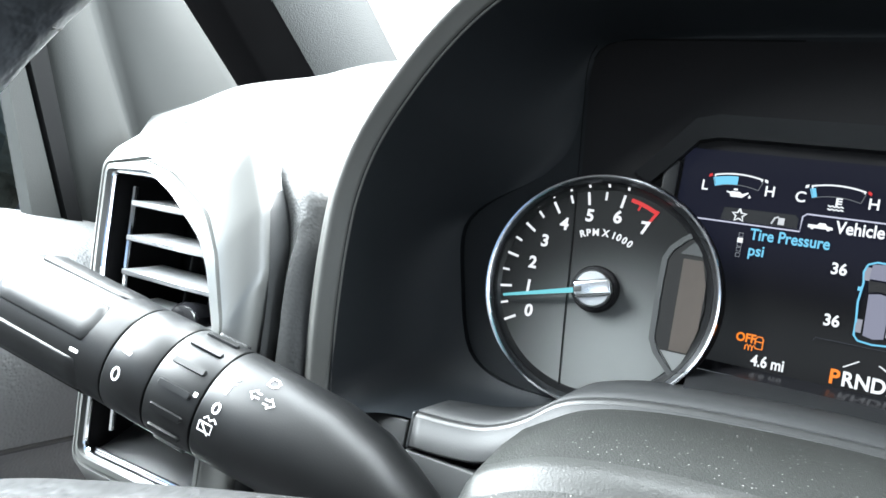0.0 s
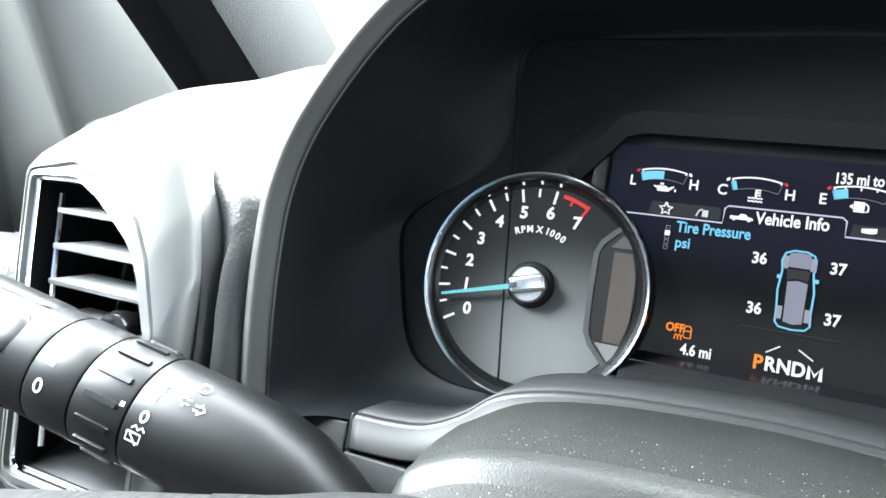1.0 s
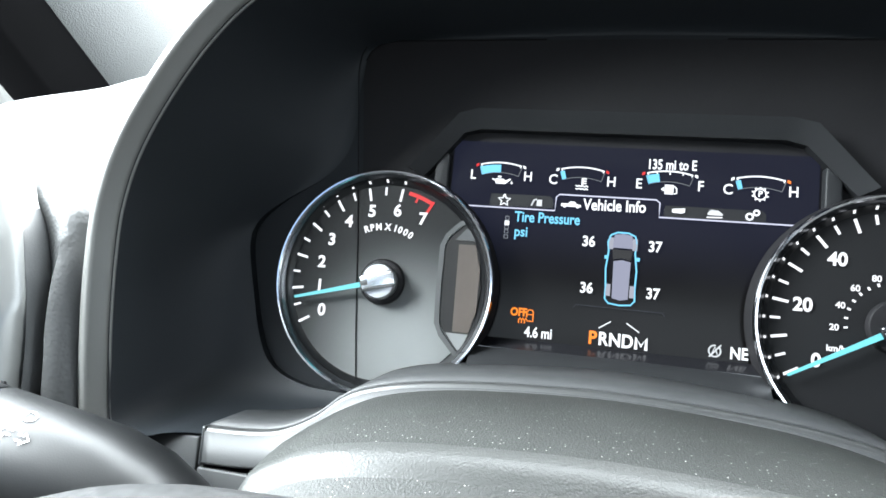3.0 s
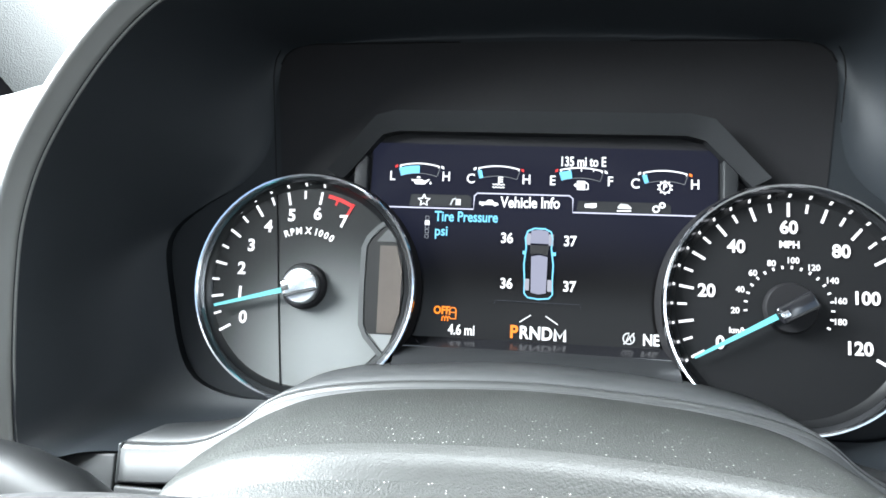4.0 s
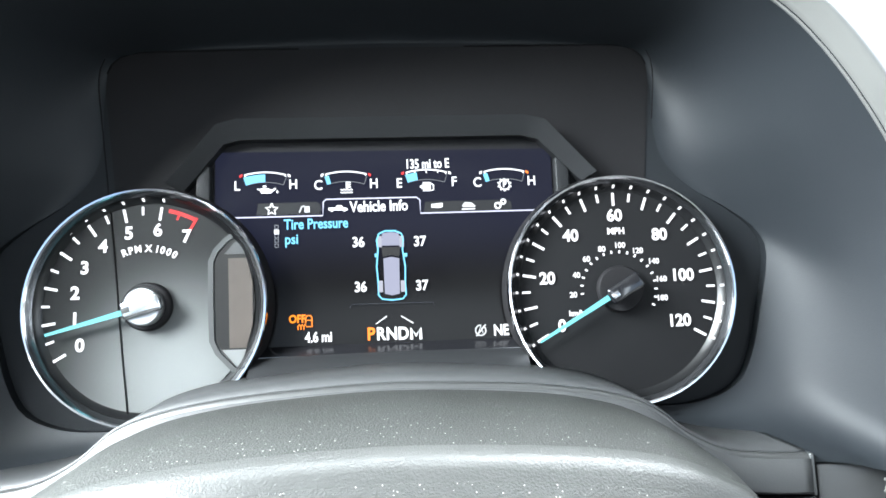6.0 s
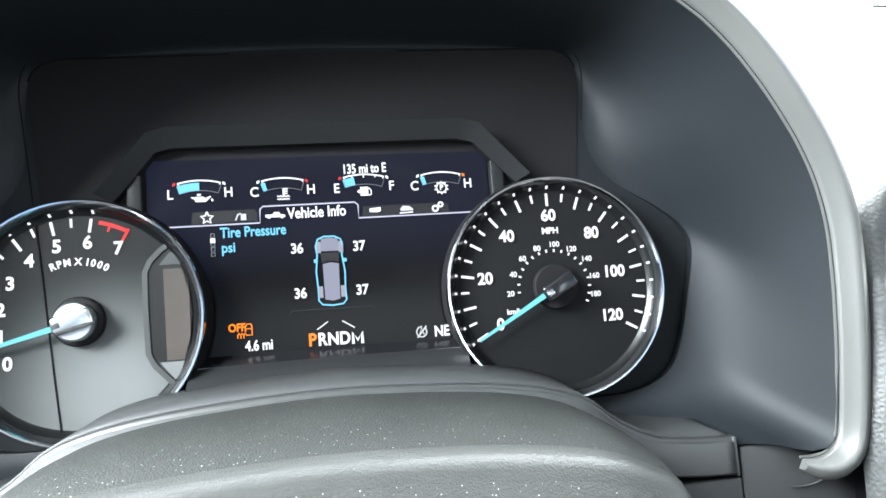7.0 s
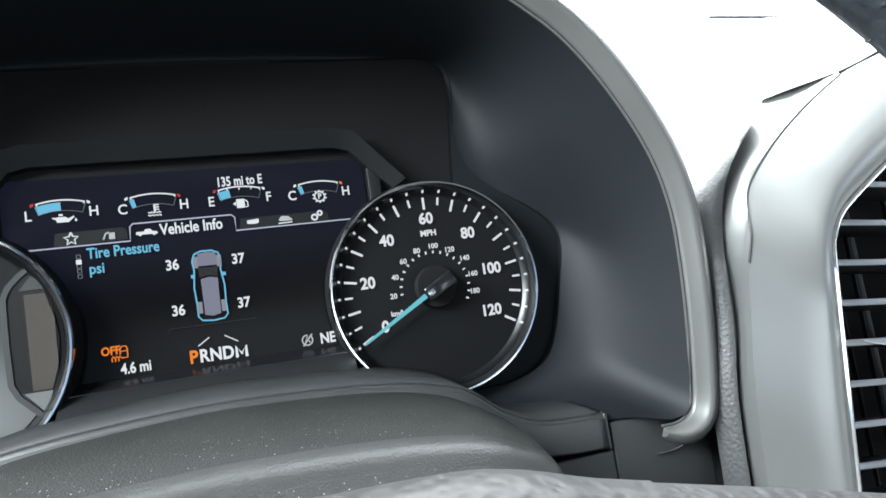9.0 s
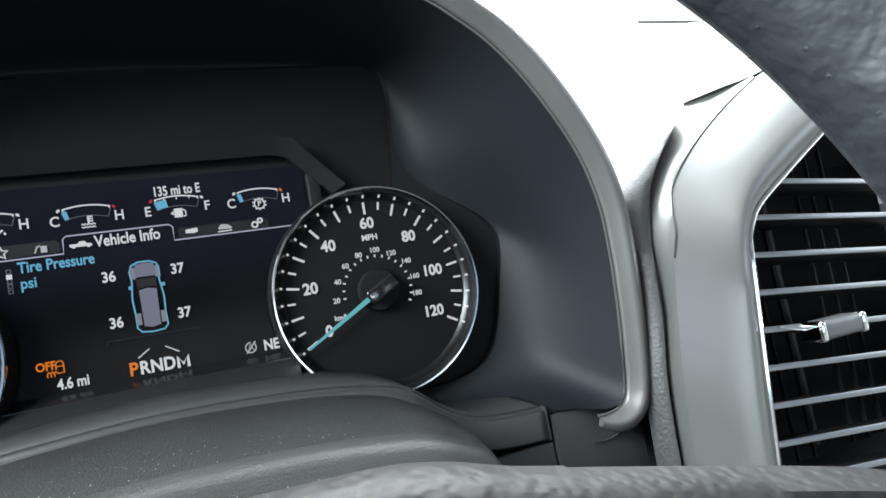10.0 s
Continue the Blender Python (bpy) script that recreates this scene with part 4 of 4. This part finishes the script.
FY = -0.079
left_out = rounded([(-0.2415, -0.152), (-0.2478, -0.0235), (-0.2560, 0.0090), (-0.2710, 0.0385), (-0.3023, 0.0440), (-0.3400, 0.0440), (-0.3690, 0.0262), (-0.3735, 0.0195), (-0.3657, -0.032), (-0.3529, -0.103), (-0.3440, -0.1445), (-0.3320, -0.1510)], 0.004, lambda x, z: -0.069)
left_open = rounded([(-0.2535, -0.1325), (-0.2600, -0.0600), (-0.2743, -0.0279), (-0.2850, -0.0125), (-0.3100, 0.0060), (-0.3245, 0.0130), (-0.3555, 0.0122), (-0.3567, 0.0100), (-0.3503, -0.0356), (-0.3405, -0.0819), (-0.3335, -0.1295), (-0.3280, -0.1325)], 0.004, lambda x, z: FY)


def between(f, dy):
    return [a.lerp(b, f) + Vector((0, dy, 0)) for a, b in zip(left_out, left_open)]


vl = thing("air_vent", "silver-framed dashboard air vent with black slats, beside the door", "air vent", group="dashboard air vents")
part("surround", loft([[v + Vector((0.004, 0.06, 0)) for v in left_out], left_out, between(0.10, -0.0045), between(0.55, -0.0075), between(0.70, -0.0070), between(0.725, -0.0045), between(0.76, -0.0045), between(0.79, -0.0060), between(0.95, -0.0050), left_open], True), SILVER, vl, "silver satin surround", sharp=35)
part("chrome_edge", sweep([v + Vector((0, -0.0005, 0)) for v in left_open], 0.0014, 8, True), CHROME, vl, "bright edge of the opening")
part("opening_wall", loft([left_open, [v + Vector((0, 0.05, 0)) for v in left_open]], True), DUCT, vl, "dark wall of the opening")
for x0, x1, z in ((-0.345, -0.300, -0.0040), (-0.343, -0.282, -0.0225), (-0.341, -0.268, -0.0405), (-0.339, -0.262, -0.0590), (-0.336, -0.259, -0.0775), (-0.333, -0.258, -0.0960)):
    bm = box(x0, x1, FY + 0.006, FY + 0.030, z - 0.0013, z + 0.0013, 0.0008, 2)
    be = box(x0, x1, FY + 0.0040, FY + 0.0064, z - 0.0014, z + 0.0016, 0.0005, 1)
    tilt = Matrix.Translation((x0, FY, z)) @ Matrix.Rotation(radians(11), 4, "X") @ Matrix.Translation((-x0, -FY, -z))
    bm.transform(tilt)
    be.transform(tilt)
    slat = part("slat", bm, SLATLIT, vl)
    part("slat_edge", be, SATIN, slat, "bright front edge of the slat")
for x in (-0.325, -0.306, -0.288, -0.271):
    part("vane", box(x - 0.0008, x + 0.0008, FY + 0.034, FY + 0.040, -0.125, 0.012, 0.0004, 1), VANE, vl)
part("inner_edge", sweep([(x + 0.0045, FY + 0.010, z) for x, z in ((-0.356, 0.006), (-0.3503, -0.0356), (-0.3405, -0.0819), (-0.334, -0.122))], 0.0016, 8), CHROME, vl, "chrome inner edge")
part("duct", box(-0.37, -0.245, FY + 0.056, FY + 0.058, -0.145, 0.03), DUCT, vl, "dark duct")
tray = [[(x, FY + dy, -0.1320 + dz) for x in np.linspace(x0, -0.2560, 8)] for x0, dy, dz in ((-0.3300, 0.002, 0.0), (-0.3300, 0.010, 0.003), (-0.3330, 0.030, 0.012), (-0.3340, 0.048, 0.019))]
# satin metal instead of gloss black: the bright reflection sits in its colour
part("bottom_tray", loft(tray), SATIN, vl, "lower lip inside the vent, pale metal for its bright reflection")
part("tray_edge", sweep([(x, FY + 0.003, -0.1306) for x in np.linspace(-0.329, -0.256, 6)], 0.0011, 8), CHROME, vl, "bright edge of the lip")
part("thumb_wheel", turned([(0.001, -0.006), (0.010, -0.006), (0.012, -0.003), (0.012, 0.006)], 24, (-0.290, -0.070, -0.058)), GLOSS, vl, "glossy thumb wheel")

right_in = [(0.2275, -0.150), (0.2320, -0.0770), (0.2375, -0.0400), (0.2425, -0.0120), (0.2465, 0.0000), (0.2515, 0.0110), (0.2600, 0.0255), (0.2785, 0.0448), (0.3045, 0.0638), (0.3325, 0.0800), (0.37, 0.0930), (0.41, 0.106), (0.48, 0.114)]
right_open = [(0.2620, -0.150), (0.2720, -0.070), (0.2765, -0.036), (0.2800, -0.0100), (0.2835, -0.0025), (0.2913, 0.0067), (0.3165, 0.0223), (0.3435, 0.0381), (0.370, 0.0530), (0.420, 0.0620)]
vr = vent("air_vent", "silver-framed dashboard air vent with bright slat edges, in the centre stack", -0.082, right_in, right_open,
          [(0.305, 0.44, 0.0195), (0.292, 0.44, 0.0015), (0.284, 0.44, -0.0172), (0.280, 0.44, -0.0360), (0.278, 0.44, -0.0547), (0.276, 0.44, -0.0735), (0.273, 0.44, -0.0918), (0.270, 0.44, -0.110), (0.268, 0.44, -0.128)],
          (0.25, 0.46), (0.3020, 0.3145, 0.3270, 0.3580, 0.3705, 0.3830), 1, 6.3)
part("vane_shaft", sweep([(0.3335, -0.046, -0.130), (0.3335, -0.046, 0.050)], 0.0022, 12), VANE, vr, "round shaft between the vanes")
part("tab_link", sweep([(0.2885, -0.081, -0.0555), (0.2960, -0.081, -0.0580), (0.3070, -0.080, -0.0605)], 0.0004, 6), SATIN, vr, "thin wire link to the tab")
part("inner_bead", sweep([p + Vector((0.0032, 0.0020, 0)) for p in spline([(x, -0.082, z) for x, z in right_open], 50)], 0.0009, 8), CHROME, vr, "second bright bead in the opening")
part("duct_top", box(0.315, 0.50, -0.028, -0.026, 0.028, 0.072), DUCT, vr, "dark duct")
tab = part("vent_tab", box(0.3075, 0.3400, -0.0885, -0.074, -0.0668, -0.0570, 0.0026), TABGREY, vr, "satin grey adjusting tab")
for x in (0.3090, 0.3382):
    part("tab_end", box(x - 0.0022, x + 0.0022, -0.0892, -0.0745, -0.0672, -0.0566, 0.0018), CHROME, tab, "chrome end of the tab")
part("seam", sweep(spline([(x, seam_y(z) - 0.0004, z) for x, z in right_in[3:10]], 40), 0.0005, 6), GAPDARK, vr, "thin dark seam along the surround")
stack = thing("centre_stack", "silver and black centre stack face beside the vent", "dashboard", "structure")
part("face", box(0.44, 0.62, -0.088, -0.05, -0.30, 0.09, 0.008), SILVER, stack)

# ---- dash top ----
dash = thing("dashboard_top", "grained light-struck vinyl dashboard top", "dashboard", "structure")


def pad_sheet(name, front, crown, lift):
    f, k = spline(front, 50), spline(crown, 50)
    m = [p.lerp(q, 0.12) + Vector((0, 0, lift)) for p, q in zip(f, k)]
    m2 = [p.lerp(q, 0.5) + Vector((0, 0, 2 * lift)) for p, q in zip(f, k)]
    part(name, loft([[p + Vector((0, 0.012, -0.004)) for p in f], f, m, m2, k, [p + Vector((0, 0.10, 0.01)) for p in k], [p + Vector((0, 0.45, 0.04)) for p in k]]), PAD, dash, thick=0.002, sharp=60)


pad_sheet("left_pad", ((-0.3742, -0.062, 0.0190), (-0.3690, -0.0665, 0.0258), (-0.3400, -0.0665, 0.0436), (-0.3023, -0.0665, 0.0436), (-0.2900, -0.0600, 0.0405), (-0.2780, -0.0460, 0.0388), (-0.2690, -0.0345, 0.0370), (-0.2505, -0.0340, 0.0300), (-0.2320, -0.0340, 0.0215), (-0.2285, -0.0340, 0.0090), (-0.216, -0.034, 0.002)),
          ((-0.5715, 0.10, 0.083), (-0.5166, 0.10, 0.100), (-0.4665, 0.10, 0.118), (-0.3885, 0.10, 0.1295), (-0.3566, 0.10, 0.1375), (-0.3257, 0.10, 0.1435), (-0.27, 0.115, 0.155), (-0.22, 0.13, 0.162), (-0.16, 0.14, 0.17)), 0.0008)
pad_sheet("right_pad", ((0.216, -0.034, 0.002), (0.2285, -0.034, 0.0090), (0.2320, -0.034, 0.0225), (0.2515, -0.0340, 0.0425), (0.2680, -0.0345, 0.0565), (0.2838, -0.0360, 0.0698), (0.2980, -0.0500, 0.0745), (0.3125, -0.0565, 0.0775), (0.3415, -0.0590, 0.0847), (0.410, -0.056, 0.1075), (0.480, -0.055, 0.1155), (0.65, -0.03, 0.115)),
          ((0.16, 0.14, 0.17), (0.22, 0.13, 0.164), (0.27, 0.12, 0.160), (0.32, 0.11, 0.160), (0.37, 0.10, 0.172), (0.43, 0.10, 0.188), (0.50, 0.11, 0.198), (0.65, 0.12, 0.200), (1.1, 0.14, 0.20)), 0.005)
rows = [[(x, y, 0.165 + 0.30 * max(y - 0.05, 0)) for x in np.linspace(-0.28, 0.28, 12)] for y in (0.1, 0.3, 0.45, 0.60)]
part("middle_pad", loft(rows), PAD, dash, thick=0.003)
part("dash_seam", sweep([(0.3957, 0.090, 0.1882), (0.430, 0.088, 0.1866), (0.468, 0.086, 0.1850), (0.50, 0.086, 0.184)], 0.0011, 6), FILLER, dash, "thin dark seam across the dash top")
body = thing("dashboard_body", "black lower dashboard behind the vents", "dashboard", "structure")
part("lower_face", box(-0.36, 0.62, 0.02, 0.05, -0.55, 0.0), BLACK, body)
part("knee_panel", box(-0.36, 0.60, -0.05, 0.02, -0.55, -0.16, 0.01), BLACK, body)
for off in (0.0, 0.0042):
    for k in range(12):
        p = Vector((0.234 + off, -0.030, 0.0805 - 0.4 * off)).lerp(Vector((0.281 + off, 0.026, 0.1165)), k / 11)
        part("stitch", sweep([p, p + Vector((0.0022, 0.0027, 0.0017))], 0.00045, 5), GAPDARK, dash, "dark stitch")

# ---- door and windscreen pillar ----
LINES = {"frame": (-0.014, 0.072, 0.026, -0.028), "seal0": (-0.006, 0.098, 0.059, -0.033), "seal1": (0.006, 0.123, 0.078, -0.033), "rib0": (0.032, 0.165, 0.098, 0.068), "rib1": (0.056, 0.177, 0.110, 0.085),
         "gap0": (0.131, 0.213, 0.224, 0.157), "gap1": (0.179, 0.237, 0.269, 0.182), "weave": (0.236, 0.264, 0.340, 0.209), "glass": (0.440, 0.362, 0.520, 0.328)}


def leaning(cols, lo=-0.9, hi=1.5, n=14):
    """A panel skinned over leaning lines of the pillar; cols: (line, share to the next line, next line, x offset)."""
    out = []
    for a, f, b, dx in cols:
        p, q = LINES[a], LINES[b]
        y0, z0, y1, z1 = (u * (1 - f) + v * f for u, v in zip(p, q))
        out.append([Vector((-0.60 + dx, y0 + (y1 - y0) * s, z0 + (z1 - z0) * s)) for s in np.linspace(lo, hi, n)])
    return loft(out)


pil = thing("windscreen_pillar", "grey plastic windscreen pillar trim with a woven fabric edge", "pillar", "structure")
part("door_seal", leaning([("seal0", 0, "seal1", -0.004), ("seal0", 0.1, "seal1", 0.004), ("seal0", 0.85, "seal1", 0.004), ("seal1", 0, "seal1", -0.006)]), RUBBER, pil, "black rubber door seal")
part("trim_panel", leaning([("seal1", 0, "seal1", -0.008), ("seal1", 0.12, "rib0", 0.002), ("seal1", 0.5, "rib0", 0.006), ("seal1", 0.85, "rib0", 0.004), ("rib0", 0.1, "rib1", -0.002), ("rib0", 0.35, "rib1", -0.008), ("rib0", 0.65, "rib1", -0.009), ("rib0", 0.9, "rib1", -0.004), ("rib1", 0.12, "gap0", 0.003),
                            ("rib1", 0.4, "gap0", 0.008), ("rib1", 0.85, "gap0", 0.006), ("gap0", 0, "gap0", -0.004), ("gap0", 0.05, "gap1", -0.02)]), PILLAR, pil, "pale grey pillar trim", sharp=70)
# flat near-black sheet: the shade of the pillar's gap is put into its colour
part("gap", leaning([("gap0", 0, "gap0", -0.02), ("gap0", 0.6, "gap1", -0.022), ("gap1", 0, "gap1", -0.012), ("gap1", 0.1, "weave", -0.010), ("weave", 0.10, "glass", -0.012)]), GAPSHADE, pil, "near-black sheet with the pillar gap's shade in its colour")
part("fabric_edge", leaning([("weave", 0.10, "glass", -0.012), ("weave", 0.2, "glass", 0.0), ("weave", 0.5, "glass", 0.010), ("weave", 0.9, "glass", 0.004), ("glass", 0, "glass", -0.012)]), WEAVE, pil, "woven fabric pillar cover")
door = thing("truck_door", "closed truck door with a stitched dark vinyl top", "door", "structure")
part("window_frame", leaning([("frame", 0, "frame", -0.012), ("frame", 0.1, "seal0", 0.0), ("frame", 0.9, "seal0", 0.002), ("seal0", 0, "seal0", -0.006)], -1.5, 1.0), PILLAR, door, "grey sail panel")
top = [[(x, y, z + 0.02 * math.sin(y * 3)) for y in np.linspace(-1.0, 0.10, 24)] for x, z in ((-0.66, -0.040), (-0.645, -0.030), (-0.60, -0.030), (-0.56, -0.036), (-0.525, -0.050), (-0.506, -0.085), (-0.505, -0.150), (-0.514, -0.199), (-0.524, -0.204), (-0.53, -0.225), (-0.53, -0.6))]
part("door_panel", loft(top), DOORSKIN, door, "dark grained vinyl door top")
part("door_seam", sweep([(-0.5175, y, -0.2015 + 0.02 * math.sin(y * 3)) for y in np.linspace(-1.0, 0.1, 12)], 0.0035, 8), LEATHER, door, "pale stitched seam")
part("window_sill", box(-0.675, -0.655, -1.0, 0.02, -0.045, -0.024, 0.004), GAPDARK, door, "black window sill")

# ---- steering wheel ----
wheel = thing("steering_wheel", "dark leather steering wheel with a grained airbag cover", "steering wheel")
WC = Vector((-0.0190, -0.274, -0.080))
WU = Vector((0, 0.287, 0.958))
rim, rad = [], []
for k in range(120):
    f = 2 * math.pi * k / 120
    thumb = math.exp(-((abs(math.degrees(f) - 90) - 72) / 14) ** 2) if f < math.pi * 1.2 else 0
    r = 0.205 - 0.004 * thumb
    rim.append(WC + Vector((1, 0, 0)) * (r * math.cos(f)) + WU * (r * math.sin(f)))
    rad.append(0.0160 + 0.0035 * thumb)
rim_part = part("rim", sweep(rim, rad, 24, True), RIM, wheel, "dark leather rim")
for f0 in (36, 144):
    f = radians(f0)
    d = Vector((1, 0, 0)) * math.cos(f) + WU * math.sin(f)
    w = WU.cross(Vector((1, 0, 0))).normalized()
    c0 = WC + d * 0.205
    part("rim_seam", sweep([c0 + (d * math.cos(a) + w * math.sin(a)) * 0.0165 for a in np.linspace(0, 2 * math.pi, 25)], 0.0008, 6), GAPDARK, rim_part, "stitched seam across the rim")
rng = random.Random(11)
for k in range(26):
    f0 = 5 + 2.5 * k + rng.uniform(-0.8, 0.8)
    f = radians(f0)
    d = Vector((1, 0, 0)) * math.cos(f) + WU * math.sin(f)
    w = WU.cross(Vector((1, 0, 0))).normalized()
    g = d.cross(w)
    c0 = WC + d * (0.2050 - 0.004 * math.exp(-((f0 - 18) / 14) ** 2))
    rr = 0.0160 + 0.0035 * math.exp(-((f0 - 18) / 14) ** 2)
    size, a0, skew = rng.uniform(0.0012, 0.0024), rng.uniform(-0.32, -0.12), rng.uniform(-0.006, 0.006)
    part("pucker", sweep([c0 + (-d * math.cos(a) - w * math.sin(a)) * (rr - 0.86 * size) + g * (skew * (a - a0)) for a in np.linspace(a0, a0 + rng.uniform(0.16, 0.3), 7)], [size * q for q in (0.2, 0.6, 0.9, 1.0, 0.9, 0.6, 0.2)], 10), RIM, rim_part, "leather pucker at the seam")
HUB_TOP = [(0.0, -0.0345), (0.050, -0.0370), (0.066, -0.0400), (0.081, -0.0460), (0.099, -0.0510), (0.130, -0.0590), (0.160, -0.0665), (0.190, -0.078)]


def hub_row(dy, dz, lo, hi, n=40):
    pts = spline([(-0.008 + sx * x, -0.222 - 0.4 * max(x - 0.13, 0) ** 1.2, z - 0.001 + 0.0045 * min(1.0, (x / 0.085) ** 2)) for sx, x, z in [(-1, x, z) for x, z in reversed(HUB_TOP[1:])] + [(1, x, z) for x, z in HUB_TOP]], 121)
    return [v + Vector((0, dy, dz)) for v in pts if lo <= v.x + 0.008 <= hi]


ROLL = ((0.030, -0.10), (0.026, -0.030), (0.020, -0.010), (0.012, -0.002), (0.004, 0.0), (-0.006, -0.003), (-0.012, -0.012), (-0.017, -0.03), (-0.024, -0.12))
part("airbag_cover", loft([hub_row(b, c, -0.092, 0.092) for b, c in ROLL]), HUB, wheel, "grained airbag cover")
for lo, hi in ((-0.2, -0.0890), (0.0890, 0.2)):
    part("spoke", loft([hub_row(b + 0.0004, c - 0.0004, lo, hi) for b, c in ROLL]), HUB, wheel, "grained spoke")

# ---- the cab round the camera ----
cab = thing("cab_shell", "plain grey truck cab lining", "cab lining", "structure")
LINING = material("headliner_fabric", (0.30, 0.30, 0.295), 0.9, grain=0.6, size=700, vary=0.06)
CARPET = material("floor_carpet", (0.10, 0.10, 0.105), 0.8, grain=0.8, size=500, vary=0.15)
part("headliner", box(-0.75, 1.25, -2.2, -0.10, 0.72, 0.75, 0.01), LINING, cab)
part("rear_wall", box(-0.75, 1.25, -2.2, -2.15, -0.9, 0.20, 0.01), LINING, cab)
part("cab_floor", box(-0.75, 1.25, -2.2, 0.6, -0.95, -0.90), CARPET, cab)
part("right_door_lining", box(1.20, 1.25, -2.2, 0.4, -0.9, -0.02, 0.01), LINING, cab)
part("rear_door_lining", box(-0.75, -0.70, -2.2, -0.9, -0.9, -0.02, 0.01), LINING, cab)

# ---- outside ----
GROUND = material("wet_asphalt", (0.09, 0.09, 0.092), 0.7, grain=0.4, size=60, vary=0.2, blotch=2)
ground = thing("ground", "grey asphalt lot", "ground", "structure")
part("sheet", ([(-300, -300, -1.55), (300, -300, -1.55), (300, 300, -1.55), (-300, 300, -1.55)], [(0, 1, 2, 3)]), GROUND, ground)
hedge = thing("backdrop", "dark green hedge beyond the door window", "hedge", "structure")
HEDGE = material("hedge_leaves", (0.070, 0.085, 0.068), 0.8, grain=1.0, size=9, vary=0.7, blotch=5)
rng = random.Random(4)
for i in range(24):
    bm = bmesh.new()
    bmesh.ops.create_icosphere(bm, subdivisions=3, radius=1.0, matrix=Matrix.Translation((-9 + rng.uniform(-0.6, 0.6), -6 + 0.9 * i, -0.6 + rng.uniform(-0.2, 0.3))) @ Matrix.Diagonal((0.8, 0.9, 1.1 + rng.uniform(-0.2, 0.3), 1)))
    for q in bm.verts:
        q.co += Vector((rng.uniform(-1, 1), rng.uniform(-1, 1), rng.uniform(-1, 1))) * 0.10
    part("bush", bm, HEDGE, hedge, smooth=False)

# the dash leans back, and all with it
bpy.context.view_layer.update()
for ob in [o for o in scene.objects if o.parent is None and o.type not in ("CAMERA", "LIGHT") and o.name not in ("ground", "backdrop", "cab_shell")]:
    ob.matrix_world = LEAN @ ob.matrix_world
